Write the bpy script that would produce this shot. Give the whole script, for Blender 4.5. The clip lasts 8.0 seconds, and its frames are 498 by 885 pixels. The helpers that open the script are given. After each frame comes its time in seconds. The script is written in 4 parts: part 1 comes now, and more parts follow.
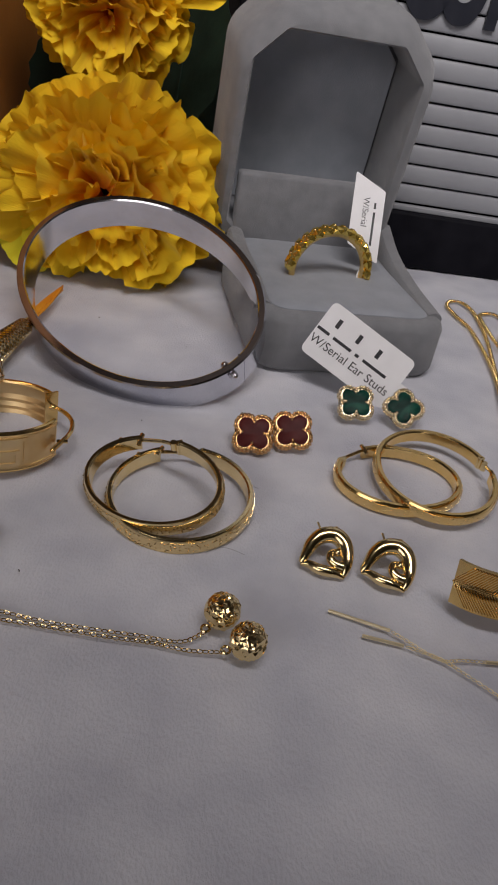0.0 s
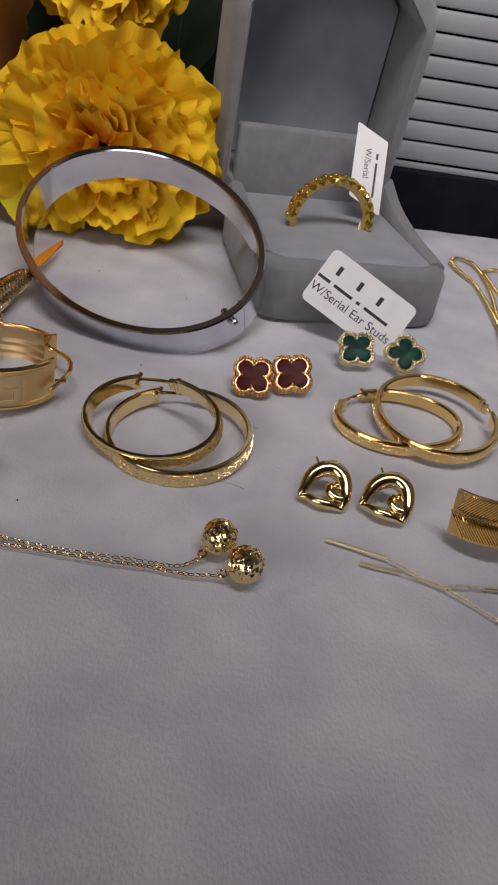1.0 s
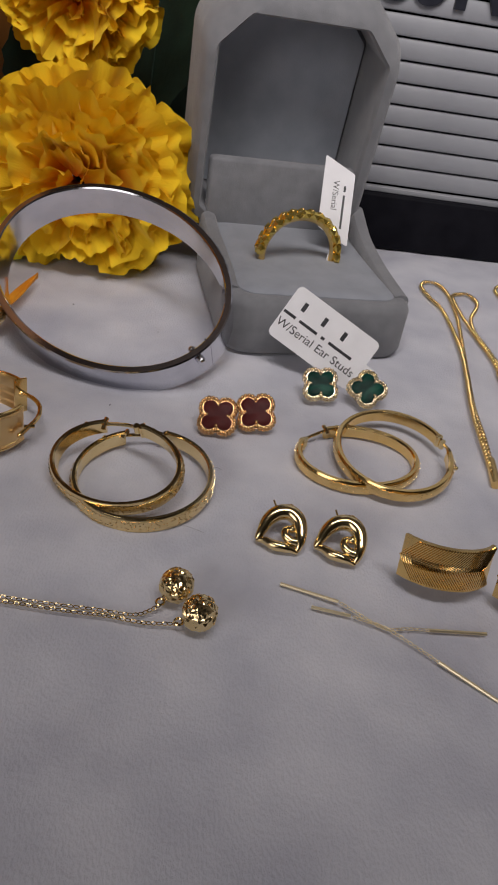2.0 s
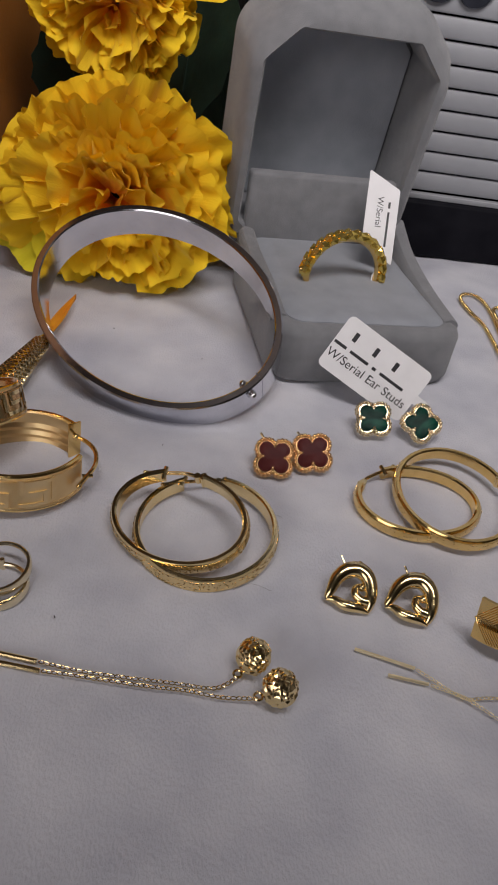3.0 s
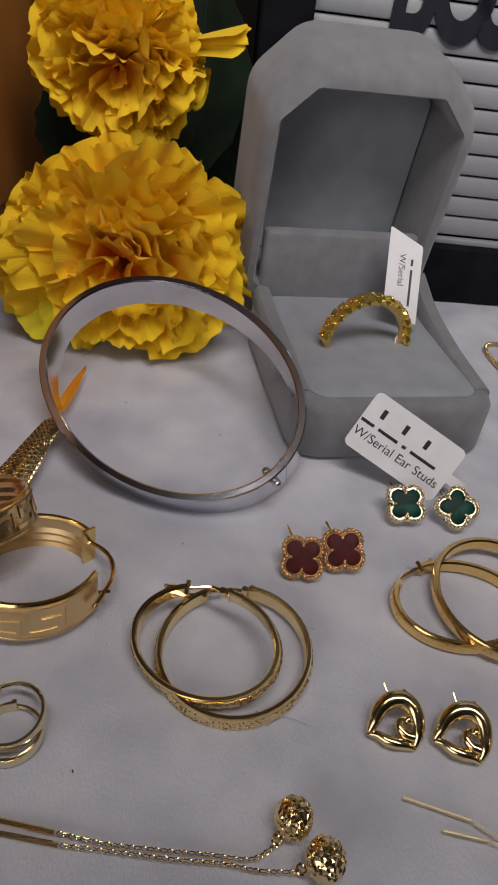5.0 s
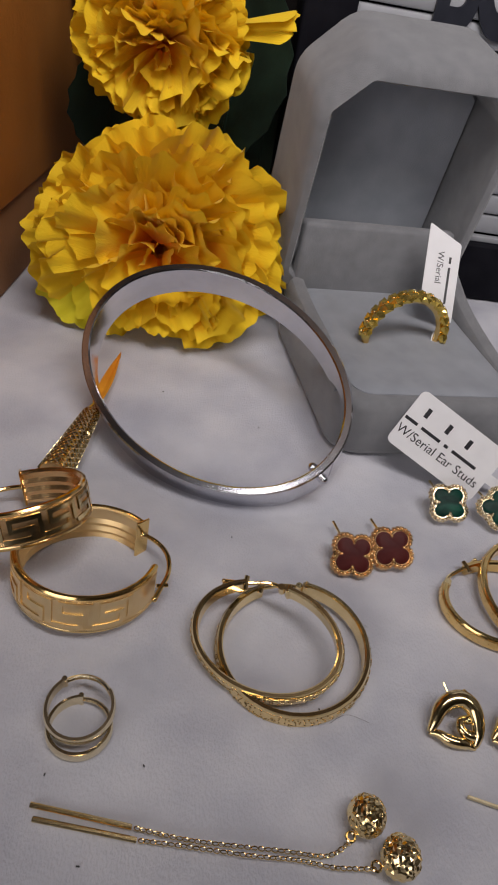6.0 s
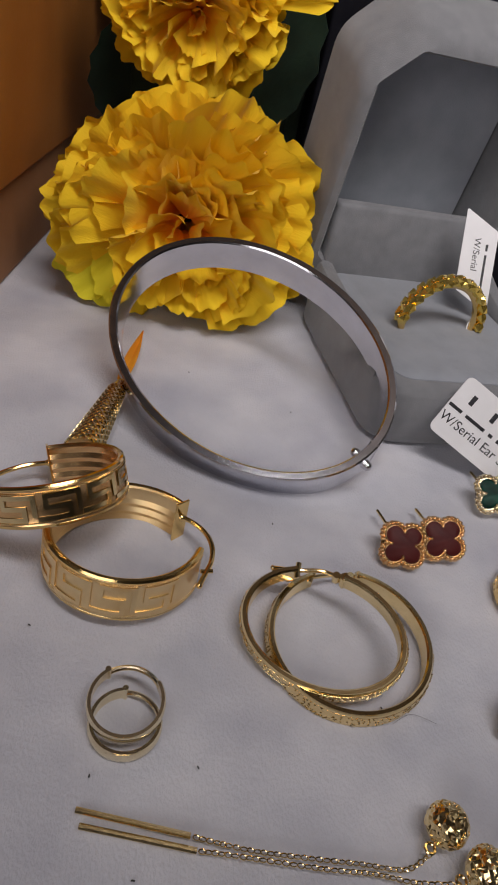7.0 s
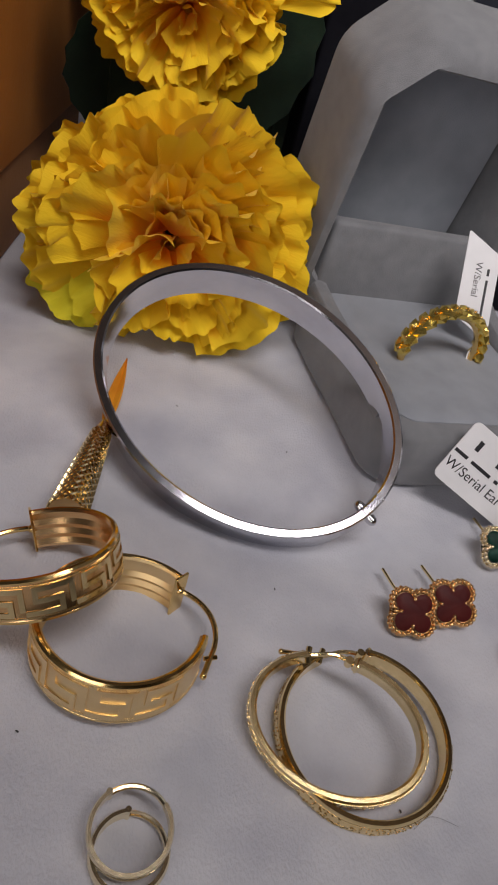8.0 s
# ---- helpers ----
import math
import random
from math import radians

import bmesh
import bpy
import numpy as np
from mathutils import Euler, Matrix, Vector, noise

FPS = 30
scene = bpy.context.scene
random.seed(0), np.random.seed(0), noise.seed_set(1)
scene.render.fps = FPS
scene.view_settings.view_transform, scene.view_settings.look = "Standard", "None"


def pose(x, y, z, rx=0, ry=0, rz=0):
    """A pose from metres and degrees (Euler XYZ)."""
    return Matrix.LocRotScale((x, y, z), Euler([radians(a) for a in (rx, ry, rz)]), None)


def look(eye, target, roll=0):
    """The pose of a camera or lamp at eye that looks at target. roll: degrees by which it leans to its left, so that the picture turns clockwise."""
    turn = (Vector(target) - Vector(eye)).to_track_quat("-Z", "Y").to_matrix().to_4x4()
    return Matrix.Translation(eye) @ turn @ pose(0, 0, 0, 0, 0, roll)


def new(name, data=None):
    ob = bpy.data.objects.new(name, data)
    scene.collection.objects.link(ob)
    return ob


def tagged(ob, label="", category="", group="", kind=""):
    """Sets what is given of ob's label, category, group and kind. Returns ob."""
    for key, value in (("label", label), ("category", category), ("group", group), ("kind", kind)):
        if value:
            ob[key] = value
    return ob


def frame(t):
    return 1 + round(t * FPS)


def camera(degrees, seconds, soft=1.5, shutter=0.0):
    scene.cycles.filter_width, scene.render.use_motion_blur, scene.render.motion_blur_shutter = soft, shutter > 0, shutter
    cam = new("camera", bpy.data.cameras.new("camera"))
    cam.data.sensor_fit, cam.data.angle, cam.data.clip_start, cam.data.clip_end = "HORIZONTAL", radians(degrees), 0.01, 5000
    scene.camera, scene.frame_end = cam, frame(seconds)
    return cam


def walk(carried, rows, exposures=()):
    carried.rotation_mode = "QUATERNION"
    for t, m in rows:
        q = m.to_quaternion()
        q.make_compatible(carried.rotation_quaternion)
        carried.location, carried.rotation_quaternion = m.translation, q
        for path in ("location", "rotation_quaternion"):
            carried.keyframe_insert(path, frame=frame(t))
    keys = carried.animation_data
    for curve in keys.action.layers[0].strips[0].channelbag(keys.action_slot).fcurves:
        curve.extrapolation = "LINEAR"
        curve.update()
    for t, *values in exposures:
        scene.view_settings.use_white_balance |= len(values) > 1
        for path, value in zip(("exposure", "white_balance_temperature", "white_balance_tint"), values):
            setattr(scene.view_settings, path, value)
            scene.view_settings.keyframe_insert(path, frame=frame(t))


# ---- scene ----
cam = camera(41.00, 8.0, 1.9)
PATH = [
    (0, (0.00202, 0.00116, 0.07276), (0.00236, 0.12681, -0.00915), 10.17),
    (0.5, (0.00062, 0.00246, 0.07017), (0.00123, 0.12739, -0.01286), 10.21),
    (1, (0.00500, -0.00284, 0.06619), (0.00418, 0.12073, -0.01883), 9.53),
    (1.2, (0.00664, -0.00335, 0.06633), (0.00703, 0.11990, -0.01916), 9.77),
    (2.3, (0.00936, 0.00082, 0.08029), (0.01024, 0.12437, -0.00476), 9.25),
    (2.5, (0.00665, 0.00362, 0.08194), (0.00765, 0.12748, -0.00266), 9.10),
    (3, (-0.00365, 0.00720, 0.08370), (-0.00237, 0.12737, -0.00606), 9.57),
    (3.5, (-0.01376, 0.00966, 0.08544), (-0.01635, 0.13188, -0.00147), 8.93),
    (4, (-0.01637, 0.01223, 0.08546), (-0.01753, 0.13483, -0.00095), 9.34),
    (4.5, (-0.01222, 0.02141, 0.08166), (-0.01393, 0.14031, -0.00977), 7.71),
    (4.7, (-0.00898, 0.02387, 0.08893), (-0.01067, 0.14487, 0.00029), 7.28),
    (5.8, (-0.01852, 0.02413, 0.09307), (-0.01377, 0.14407, 0.00311), 10.58),
    (6, (-0.02327, 0.02437, 0.09098), (-0.01881, 0.14370, 0.00021), 11.03),
    (6.5, (-0.02967, 0.02547, 0.08487), (-0.02682, 0.14498, -0.00572), 10.91),
    (7, (-0.03400, 0.02725, 0.07987), (-0.02452, 0.14800, -0.00862), 13.97),
    (7.5, (-0.03803, 0.03412, 0.08010), (-0.02340, 0.15322, -0.00990), 15.58),
    (8, (-0.04268, 0.04285, 0.08444), (-0.02349, 0.16006, -0.00719), 17.33),
]
walk(cam, [(t, look(eye, target, roll)) for t, eye, target, roll in PATH],
     [(0, -0.30), (1, -0.12), (2.5, -0.22), (3, -0.14), (3.5, -0.10), (4.5, -0.36), (6, -0.12), (7.5, -0.12), (8, -0.15)])

# ---- world and light ----
CM = 0.01
world = bpy.data.worlds.new("world")
scene.world = world
world.use_nodes = True
world.node_tree.nodes["Background"].inputs[0].default_value = (0.55, 0.58, 0.65, 1)
world.node_tree.nodes["Background"].inputs[1].default_value = 0.05


def area_lamp(name, eye, target, sx, sy, watts, colour):
    data = bpy.data.lights.new(name, "AREA")
    data.shape, data.size, data.size_y, data.energy, data.color = "RECTANGLE", sx, sy, watts, colour
    ob = new(name, data)
    ob.matrix_world = look(eye, target)
    return ob


# unseen panel added overhead, aimed forward so the near cloth stays dimmer
area_lamp("key_light", (0.05, 0.0, 0.37), (0.10, 0.40, 0.35), 0.25, 0.22, 2.1, (1.0, 0.93, 0.92))
# added front-left fill for flowers and box sides; no window stands there
area_lamp("fill_light", (-0.18, -0.27, 0.18), (0.0, 0.25, 0.06), 0.34, 0.2, 0.62, (1.0, 0.94, 0.94))
scene.view_settings.exposure = 0.0

# ---- materials ----


def nodes_of(name):
    m = bpy.data.materials.new(name)
    m.use_nodes = True
    nt = m.node_tree
    return m, nt, nt.nodes["Principled BSDF"]


def ramp_of(nt, stops):
    r = nt.nodes.new("ShaderNodeValToRGB")
    while len(r.color_ramp.elements) < len(stops):
        r.color_ramp.elements.new(0.5)
    for e, (p, c) in zip(r.color_ramp.elements, stops):
        e.position, e.color = p, (*c, 1)
    return r


def noise_of(nt, scale, detail=3.0, coord="Object", stretch=(1, 1, 1)):
    tc = nt.nodes.new("ShaderNodeTexCoord")
    mp = nt.nodes.new("ShaderNodeMapping")
    mp.inputs["Scale"].default_value = stretch
    n = nt.nodes.new("ShaderNodeTexNoise")
    n.inputs["Scale"].default_value, n.inputs["Detail"].default_value = scale, detail
    nt.links.new(tc.outputs[coord], mp.inputs[0])
    nt.links.new(mp.outputs[0], n.inputs["Vector"])
    return n


def bump_of(nt, bsdf, height, strength, distance):
    b = nt.nodes.new("ShaderNodeBump")
    b.inputs["Strength"].default_value, b.inputs["Distance"].default_value = strength, distance
    nt.links.new(height, b.inputs["Height"])
    nt.links.new(b.outputs[0], bsdf.inputs["Normal"])
    return b


def plain(name, a, b, scale, rough, metal=0.0, bump=0.0, dist=0.0002, fine=None, sheen=0.0, rough_var=0.0):
    """Two tones mixed by noise, with a fine bump of its own scale."""
    m, nt, bsdf = nodes_of(name)
    n = noise_of(nt, scale)
    r = ramp_of(nt, [(0.3, a), (0.7, b)])
    nt.links.new(n.outputs["Fac"], r.inputs[0])
    nt.links.new(r.outputs[0], bsdf.inputs["Base Color"])
    bsdf.inputs["Roughness"].default_value, bsdf.inputs["Metallic"].default_value = rough, metal
    bsdf.inputs["Sheen Weight"].default_value = sheen
    if rough_var:
        mr = nt.nodes.new("ShaderNodeMapRange")
        mr.inputs["To Min"].default_value, mr.inputs["To Max"].default_value = rough - rough_var, rough + rough_var
        n3 = noise_of(nt, scale * 4)
        nt.links.new(n3.outputs["Fac"], mr.inputs["Value"])
        nt.links.new(mr.outputs[0], bsdf.inputs["Roughness"])
    if bump:
        n2 = noise_of(nt, fine or scale * 8, 4.0)
        bump_of(nt, bsdf, n2.outputs["Fac"], bump, dist)
    return m


GOLD = plain("gold", (0.84, 0.58, 0.21), (0.92, 0.66, 0.29), 300, 0.16, 1.0, 0.05, 0.0001, 900, rough_var=0.05)
PALE_GOLD = plain("pale_gold", (0.84, 0.65, 0.32), (0.92, 0.74, 0.41), 300, 0.15, 1.0, 0.05, 0.0001, 900, rough_var=0.05)
WHITE_GOLD = plain("light_gold", (0.84, 0.72, 0.48), (0.90, 0.79, 0.56), 300, 0.2, 1.0, 0.05, 0.0001, 900, rough_var=0.05)
SATIN_GOLD = plain("satin_gold", (0.86, 0.63, 0.32), (0.92, 0.72, 0.40), 300, 0.36, 1.0, 0.25, 0.0001, 6000, rough_var=0.06)
ROSE_GOLD = plain("warm_gold", (0.82, 0.50, 0.22), (0.90, 0.60, 0.30), 300, 0.24, 1.0, 0.05, 0.0001, 900, rough_var=0.05)
BRUSHED_GOLD = plain("brushed_pale_gold", (0.88, 0.76, 0.48), (0.94, 0.83, 0.56), 300, 0.42, 1.0, 0.1, 0.0001, 3000, rough_var=0.05)
TEXTURED_GOLD = plain("hammered_gold", (0.83, 0.62, 0.30), (0.92, 0.72, 0.38), 300, 0.22, 1.0, 0.45, 0.0003, 1300, rough_var=0.06)
CRYSTAL_GOLD = plain("yellow_stone", (0.93, 0.63, 0.10), (0.98, 0.76, 0.22), 500, 0.12, 0.9)
STEEL = plain("polished_steel", (0.62, 0.62, 0.66), (0.70, 0.70, 0.74), 200, 0.13, 1.0, 0.03, 0.0001, 1200, rough_var=0.05)
VELVET = plain("grey_velvet", (0.185, 0.19, 0.203), (0.232, 0.237, 0.25), 220, 0.95, 0.0, 0.5, 0.0003, 5000, sheen=0.35)
VELVET_IN = plain("grey_velvet_lining", (0.28, 0.30, 0.335), (0.335, 0.355, 0.395), 160, 0.95, 0.0, 0.5, 0.0003, 5000, sheen=0.25)
# lid velvet made paler: its colour stands in for light reaching inside
VELVET_LIT_LINING = plain("grey_velvet_lit_lining", (0.37, 0.40, 0.45), (0.44, 0.47, 0.52), 160, 0.95, 0.0, 0.5, 0.0003, 5000, sheen=0.25)
PAPER = plain("white_card", (0.80, 0.80, 0.82), (0.86, 0.86, 0.88), 150, 0.6, 0.0, 0.1, 0.0001, 2500)
INK = plain("black_ink", (0.015, 0.015, 0.02), (0.03, 0.03, 0.035), 400, 0.5)
RED_STONE = plain("oxblood_stone", (0.060, 0.010, 0.010), (0.090, 0.016, 0.014), 350, 0.42, 0.0, 0.05, 0.0001, 1500)
LEAF = plain("dark_leaf", (0.006, 0.016, 0.010), (0.014, 0.034, 0.020), 90, 0.55, 0.0, 0.4, 0.0005, 400)
BLACK_PLASTIC = plain("black_frame", (0.006, 0.006, 0.009), (0.011, 0.011, 0.015), 120, 0.6, 0.0, 0.1, 0.0002, 1500)
WHITE_SLAT = plain("white_slat", (0.28, 0.29, 0.315), (0.345, 0.355, 0.38), 60, 0.5, 0.0, 0.15, 0.0002, 1800)
BLACK_PLASTIC.node_tree.nodes["Principled BSDF"].inputs["Specular IOR Level"].default_value = 0.08
LETTER = plain("navy_letter", (0.012, 0.014, 0.022), (0.02, 0.022, 0.032), 150, 0.4)
CARTON = plain("brown_cardboard", (0.36, 0.125, 0.012), (0.44, 0.165, 0.022), 40, 0.7, 0.0, 0.3, 0.0004, 700)
CARTON_LOW = plain("brown_cardboard_flap", (0.32, 0.145, 0.055), (0.40, 0.19, 0.08), 40, 0.7, 0.0, 0.3, 0.0004, 700)
WALL = plain("painted_board", (0.10, 0.09, 0.085), (0.14, 0.13, 0.12), 6, 0.85, 0.0, 0.2, 0.001, 200)
DARK_CLOTH = plain("dark_backdrop_cloth", (0.008, 0.006, 0.005), (0.016, 0.012, 0.010), 30, 0.9, 0.0, 0.4, 0.001, 400)
FLOOR = plain("floor_board", (0.16, 0.11, 0.07), (0.24, 0.17, 0.11), 5, 0.5, 0.0, 0.2, 0.001, 60)
WOOD = plain("table_wood", (0.18, 0.11, 0.06), (0.27, 0.17, 0.10), 12, 0.5, 0.0, 0.2, 0.001, 90)
DARK_WOOD = plain("dark_wood", (0.045, 0.030, 0.022), (0.07, 0.048, 0.034), 12, 0.6, 0.0, 0.2, 0.001, 90)
LINT = plain("dark_lint", (0.03, 0.03, 0.035), (0.06, 0.06, 0.06), 400, 0.9)


def malachite():
    m, nt, bsdf = nodes_of("malachite")
    n = noise_of(nt, 420, 2.0, "Object", (0.35, 1, 1))
    r = ramp_of(nt, [(0.30, (0.001, 0.012, 0.009)), (0.52, (0.003, 0.038, 0.026)), (0.74, (0.010, 0.095, 0.062))])
    nt.links.new(n.outputs["Fac"], r.inputs[0])
    nt.links.new(r.outputs[0], bsdf.inputs["Base Color"])
    bsdf.inputs["Roughness"].default_value = 0.4
    bsdf.inputs["Specular IOR Level"].default_value = 0.12
    return m


MALACHITE = malachite()
RED_STONE.node_tree.nodes["Principled BSDF"].inputs["Specular IOR Level"].default_value = 0.12


def plush():
    """White plush: broad lighter and darker patches, short fibres in the bump."""
    m, nt, bsdf = nodes_of("white_plush")
    n = noise_of(nt, 55, 6.0)
    r = ramp_of(nt, [(0.30, (0.49, 0.50, 0.575)), (0.50, (0.60, 0.61, 0.675)), (0.70, (0.71, 0.715, 0.77))])
    nt.links.new(n.outputs["Fac"], r.inputs[0])
    nt.links.new(r.outputs[0], bsdf.inputs["Base Color"])
    bsdf.inputs["Roughness"].default_value = 1.0
    bsdf.inputs["Sheen Weight"].default_value = 0.4
    a, b = noise_of(nt, 60, 2.0, "Object", (1, 0.8, 1)), noise_of(nt, 2600, 2.0, "Object", (1, 0.6, 1))
    add = nt.nodes.new("ShaderNodeMath")
    nt.links.new(a.outputs["Fac"], add.inputs[0])
    nt.links.new(b.outputs["Fac"], add.inputs[1])
    bump_of(nt, bsdf, add.outputs[0], 0.24, 0.0011)
    return m


PLUSH = plush()


def petal_material(name, base, mid, tip):
    """Cloth petal: deep at the root and bright at the edge, each one a little different."""
    m, nt, bsdf = nodes_of(name)
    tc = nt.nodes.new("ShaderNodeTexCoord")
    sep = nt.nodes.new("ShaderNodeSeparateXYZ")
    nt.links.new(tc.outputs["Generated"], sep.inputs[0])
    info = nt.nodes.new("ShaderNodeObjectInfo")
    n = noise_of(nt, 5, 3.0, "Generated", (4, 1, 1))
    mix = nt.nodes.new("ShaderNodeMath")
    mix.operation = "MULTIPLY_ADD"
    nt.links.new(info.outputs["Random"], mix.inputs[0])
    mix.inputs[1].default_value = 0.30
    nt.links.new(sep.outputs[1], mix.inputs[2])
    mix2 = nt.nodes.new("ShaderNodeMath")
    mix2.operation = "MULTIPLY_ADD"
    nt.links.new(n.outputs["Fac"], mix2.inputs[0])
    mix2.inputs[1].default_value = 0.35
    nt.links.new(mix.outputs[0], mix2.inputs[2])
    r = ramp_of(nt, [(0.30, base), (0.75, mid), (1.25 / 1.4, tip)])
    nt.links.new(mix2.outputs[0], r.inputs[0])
    nt.links.new(r.outputs[0], bsdf.inputs["Base Color"])
    bsdf.inputs["Roughness"].default_value = 0.75
    bsdf.inputs["Sheen Weight"].default_value = 0.1
    tr = nt.nodes.new("ShaderNodeBsdfTranslucent")
    nt.links.new(r.outputs[0], tr.inputs[0])
    ms = nt.nodes.new("ShaderNodeMixShader")
    ms.inputs[0].default_value = 0.14
    nt.links.new(bsdf.outputs[0], ms.inputs[1])
    nt.links.new(tr.outputs[0], ms.inputs[2])
    nt.links.new(ms.outputs[0], nt.nodes["Material Output"].inputs[0])
    n2 = noise_of(nt, 9, 3.0, "Generated", (6, 1, 1))
    bump_of(nt, bsdf, n2.outputs["Fac"], 0.3, 0.0006)
    return m


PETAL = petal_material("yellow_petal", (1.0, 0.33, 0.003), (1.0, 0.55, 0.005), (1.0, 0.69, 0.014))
PETAL_GREEN = petal_material("lime_yellow_petal", (0.88, 0.52, 0.006), (0.88, 0.70, 0.012), (0.86, 0.77, 0.025))

# ---- building helpers: meshes are drawn in centimetres ----


def cm(m):
    """A pose in centimetres, in metres."""
    out = m.copy()
    out.translation = m.translation * CM
    return out


def mesh_of(name, bm, material, smooth=True, sharp=True):
    bmesh.ops.recalc_face_normals(bm, faces=bm.faces)
    bmesh.ops.scale(bm, vec=(CM, CM, CM), verts=bm.verts)
    me = bpy.data.meshes.new(name)
    bm.to_mesh(me)
    bm.free()
    if smooth:
        me.polygons.foreach_set("use_smooth", [True] * len(me.polygons))
        if sharp:
            me.set_sharp_from_angle(angle=radians(38))
    me.materials.append(material)
    return me


def part(name, bm, material, parent, label="", m=None, smooth=True):
    ob = new(name, mesh_of(name, bm, material, smooth))
    ob.parent = parent
    if m is not None:
        ob.matrix_basis = cm(m)
    return tagged(ob, label)


def thing(name, label, category, m=None, group="", kind=""):
    ob = new(name)
    ob.empty_display_size = 0.01
    if m is not None:
        ob.matrix_basis = cm(m)
    return tagged(ob, label, category, group, kind)


def solo(name, bm, material, label, category, m=None, group="", kind="", smooth=True):
    ob = new(name, mesh_of(name, bm, material, smooth))
    if m is not None:
        ob.matrix_basis = cm(m)
    return tagged(ob, label, category, group, kind)


def loft(rings, closed=True, cap=True, bm=None, wrap=False):
    """Quads between rings of points; closed: each ring is a loop; wrap: last ring joins the first."""
    bm = bm or bmesh.new()
    rows = [[bm.verts.new(p) for p in ring] for ring in rings]
    n = len(rows[0])
    pairs = list(zip(rows, rows[1:])) + ([(rows[-1], rows[0])] if wrap else [])
    for a, b in pairs:
        for i in range(n if closed else n - 1):
            j = (i + 1) % n
            bm.faces.new((a[i], a[j], b[j], b[i]))
    if cap and closed and not wrap:
        bm.faces.new(rows[0][::-1])
        bm.faces.new(rows[-1])
    return bm


def tube(points, radius, seg=8, bm=None, closed=False):
    pts = [Vector(p) for p in points]
    rings, up = [], Vector((0.13, 0.21, 0.97))
    for i, p in enumerate(pts):
        if closed:
            d = pts[(i + 1) % len(pts)] - pts[i - 1]
        else:
            d = pts[min(i + 1, len(pts) - 1)] - pts[max(i - 1, 0)]
        d.normalize()
        u = up.cross(d)
        u = u.normalized() if u.length > 1e-4 else Vector((1, 0, 0))
        v = d.cross(u)
        r = radius(i / (len(pts) - 1)) if callable(radius) else radius
        rings.append([p + r * (math.cos(a) * u + math.sin(a) * v) for a in (2 * math.pi * k / seg for k in range(seg))])
    return loft(rings, bm=bm, wrap=closed)


def spline(points, n=8):
    """A smooth line through the points."""
    pts = [Vector(p) for p in points]
    out = []
    for i in range(len(pts) - 1):
        p0, p1, p2, p3 = pts[max(i - 1, 0)], pts[i], pts[i + 1], pts[min(i + 2, len(pts) - 1)]
        for k in range(n):
            t = k / n
            out.append(0.5 * (2 * p1 + (p2 - p0) * t + (2 * p0 - 5 * p1 + 4 * p2 - p3) * t * t + (3 * p1 - p0 - 3 * p2 + p3) * t ** 3))
    return out + [pts[-1]]


def band(a, b, start, end, profile, n=120, squash=None, bm=None):
    """A band round an ellipse in the xy plane: profile of (outwards, z) points; degrees from start to end."""
    full = end - start >= 359.9
    rings = []
    for i in range(n if full else n + 1):
        t = radians(start + (end - start) * i / n)
        c, s = math.cos(t), math.sin(t)
        nx, ny = c * b, s * a
        ln = math.hypot(nx, ny)
        rings.append([(a * c + o * nx / ln, b * s + o * ny / ln, z) for o, z in profile])
    return loft(rings, bm=bm, wrap=full)


def ball(centre, r, bm=None, u=10, v=7, scale=(1, 1, 1)):
    bm = bm or bmesh.new()
    m = Matrix.Translation(centre) @ Matrix.Diagonal((*scale, 1))
    bmesh.ops.create_uvsphere(bm, u_segments=u, v_segments=v, radius=r, matrix=m)
    return bm


def block(x0, x1, y0, y1, z0, z1, bevel=0.0, bm=None):
    bm = bm or bmesh.new()
    m = Matrix.Translation(((x0 + x1) / 2, (y0 + y1) / 2, (z0 + z1) / 2)) @ Matrix.Diagonal((x1 - x0, y1 - y0, z1 - z0, 1))
    got = bmesh.ops.create_cube(bm, size=1, matrix=m)
    if bevel:
        edges = list({e for v in got["verts"] for e in v.link_edges})
        bmesh.ops.bevel(bm, geom=edges, offset=bevel, segments=3, profile=0.5, affect="EDGES")
    return bm


def plane_pose(c, sx, sy, spin=0.0):
    """A pose at c whose xy plane rises by sx and sy along x and y."""
    nz = Vector((-sx, -sy, 1)).normalized()
    u = Vector((math.cos(radians(spin)), math.sin(radians(spin)), 0))
    u = (u - nz * u.dot(nz)).normalized()
    v = nz.cross(u)
    return Matrix(((u.x, v.x, nz.x, c[0]), (u.y, v.y, nz.y, c[1]), (u.z, v.z, nz.z, c[2]), (0, 0, 0, 1)))


def lettering(text, size, material, parent, m, depth=0.01, name="lettering", bold=0.0):
    """Words as a mesh, in centimetres."""
    data = bpy.data.curves.new(name, "FONT")
    data.body, data.size, data.extrude = text, size * CM, depth * CM
    data.offset = bold * CM
    tmp = new("tmp_text", data)
    me = bpy.data.meshes.new_from_object(tmp.evaluated_get(bpy.context.evaluated_depsgraph_get()))
    bpy.data.objects.remove(tmp)
    me.materials.append(material)
    ob = new(name, me)
    ob.parent = parent
    ob.matrix_basis = cm(m)
    return ob

# ---- the added booth, the table and its cloth ----


BANGLE_POSE, BANGLE_A, BANGLE_B, BANGLE_W = plane_pose((-2.88, 14.62, 1.58), 0.098, 0.584, -37.2), 3.11, 2.37, 0.88


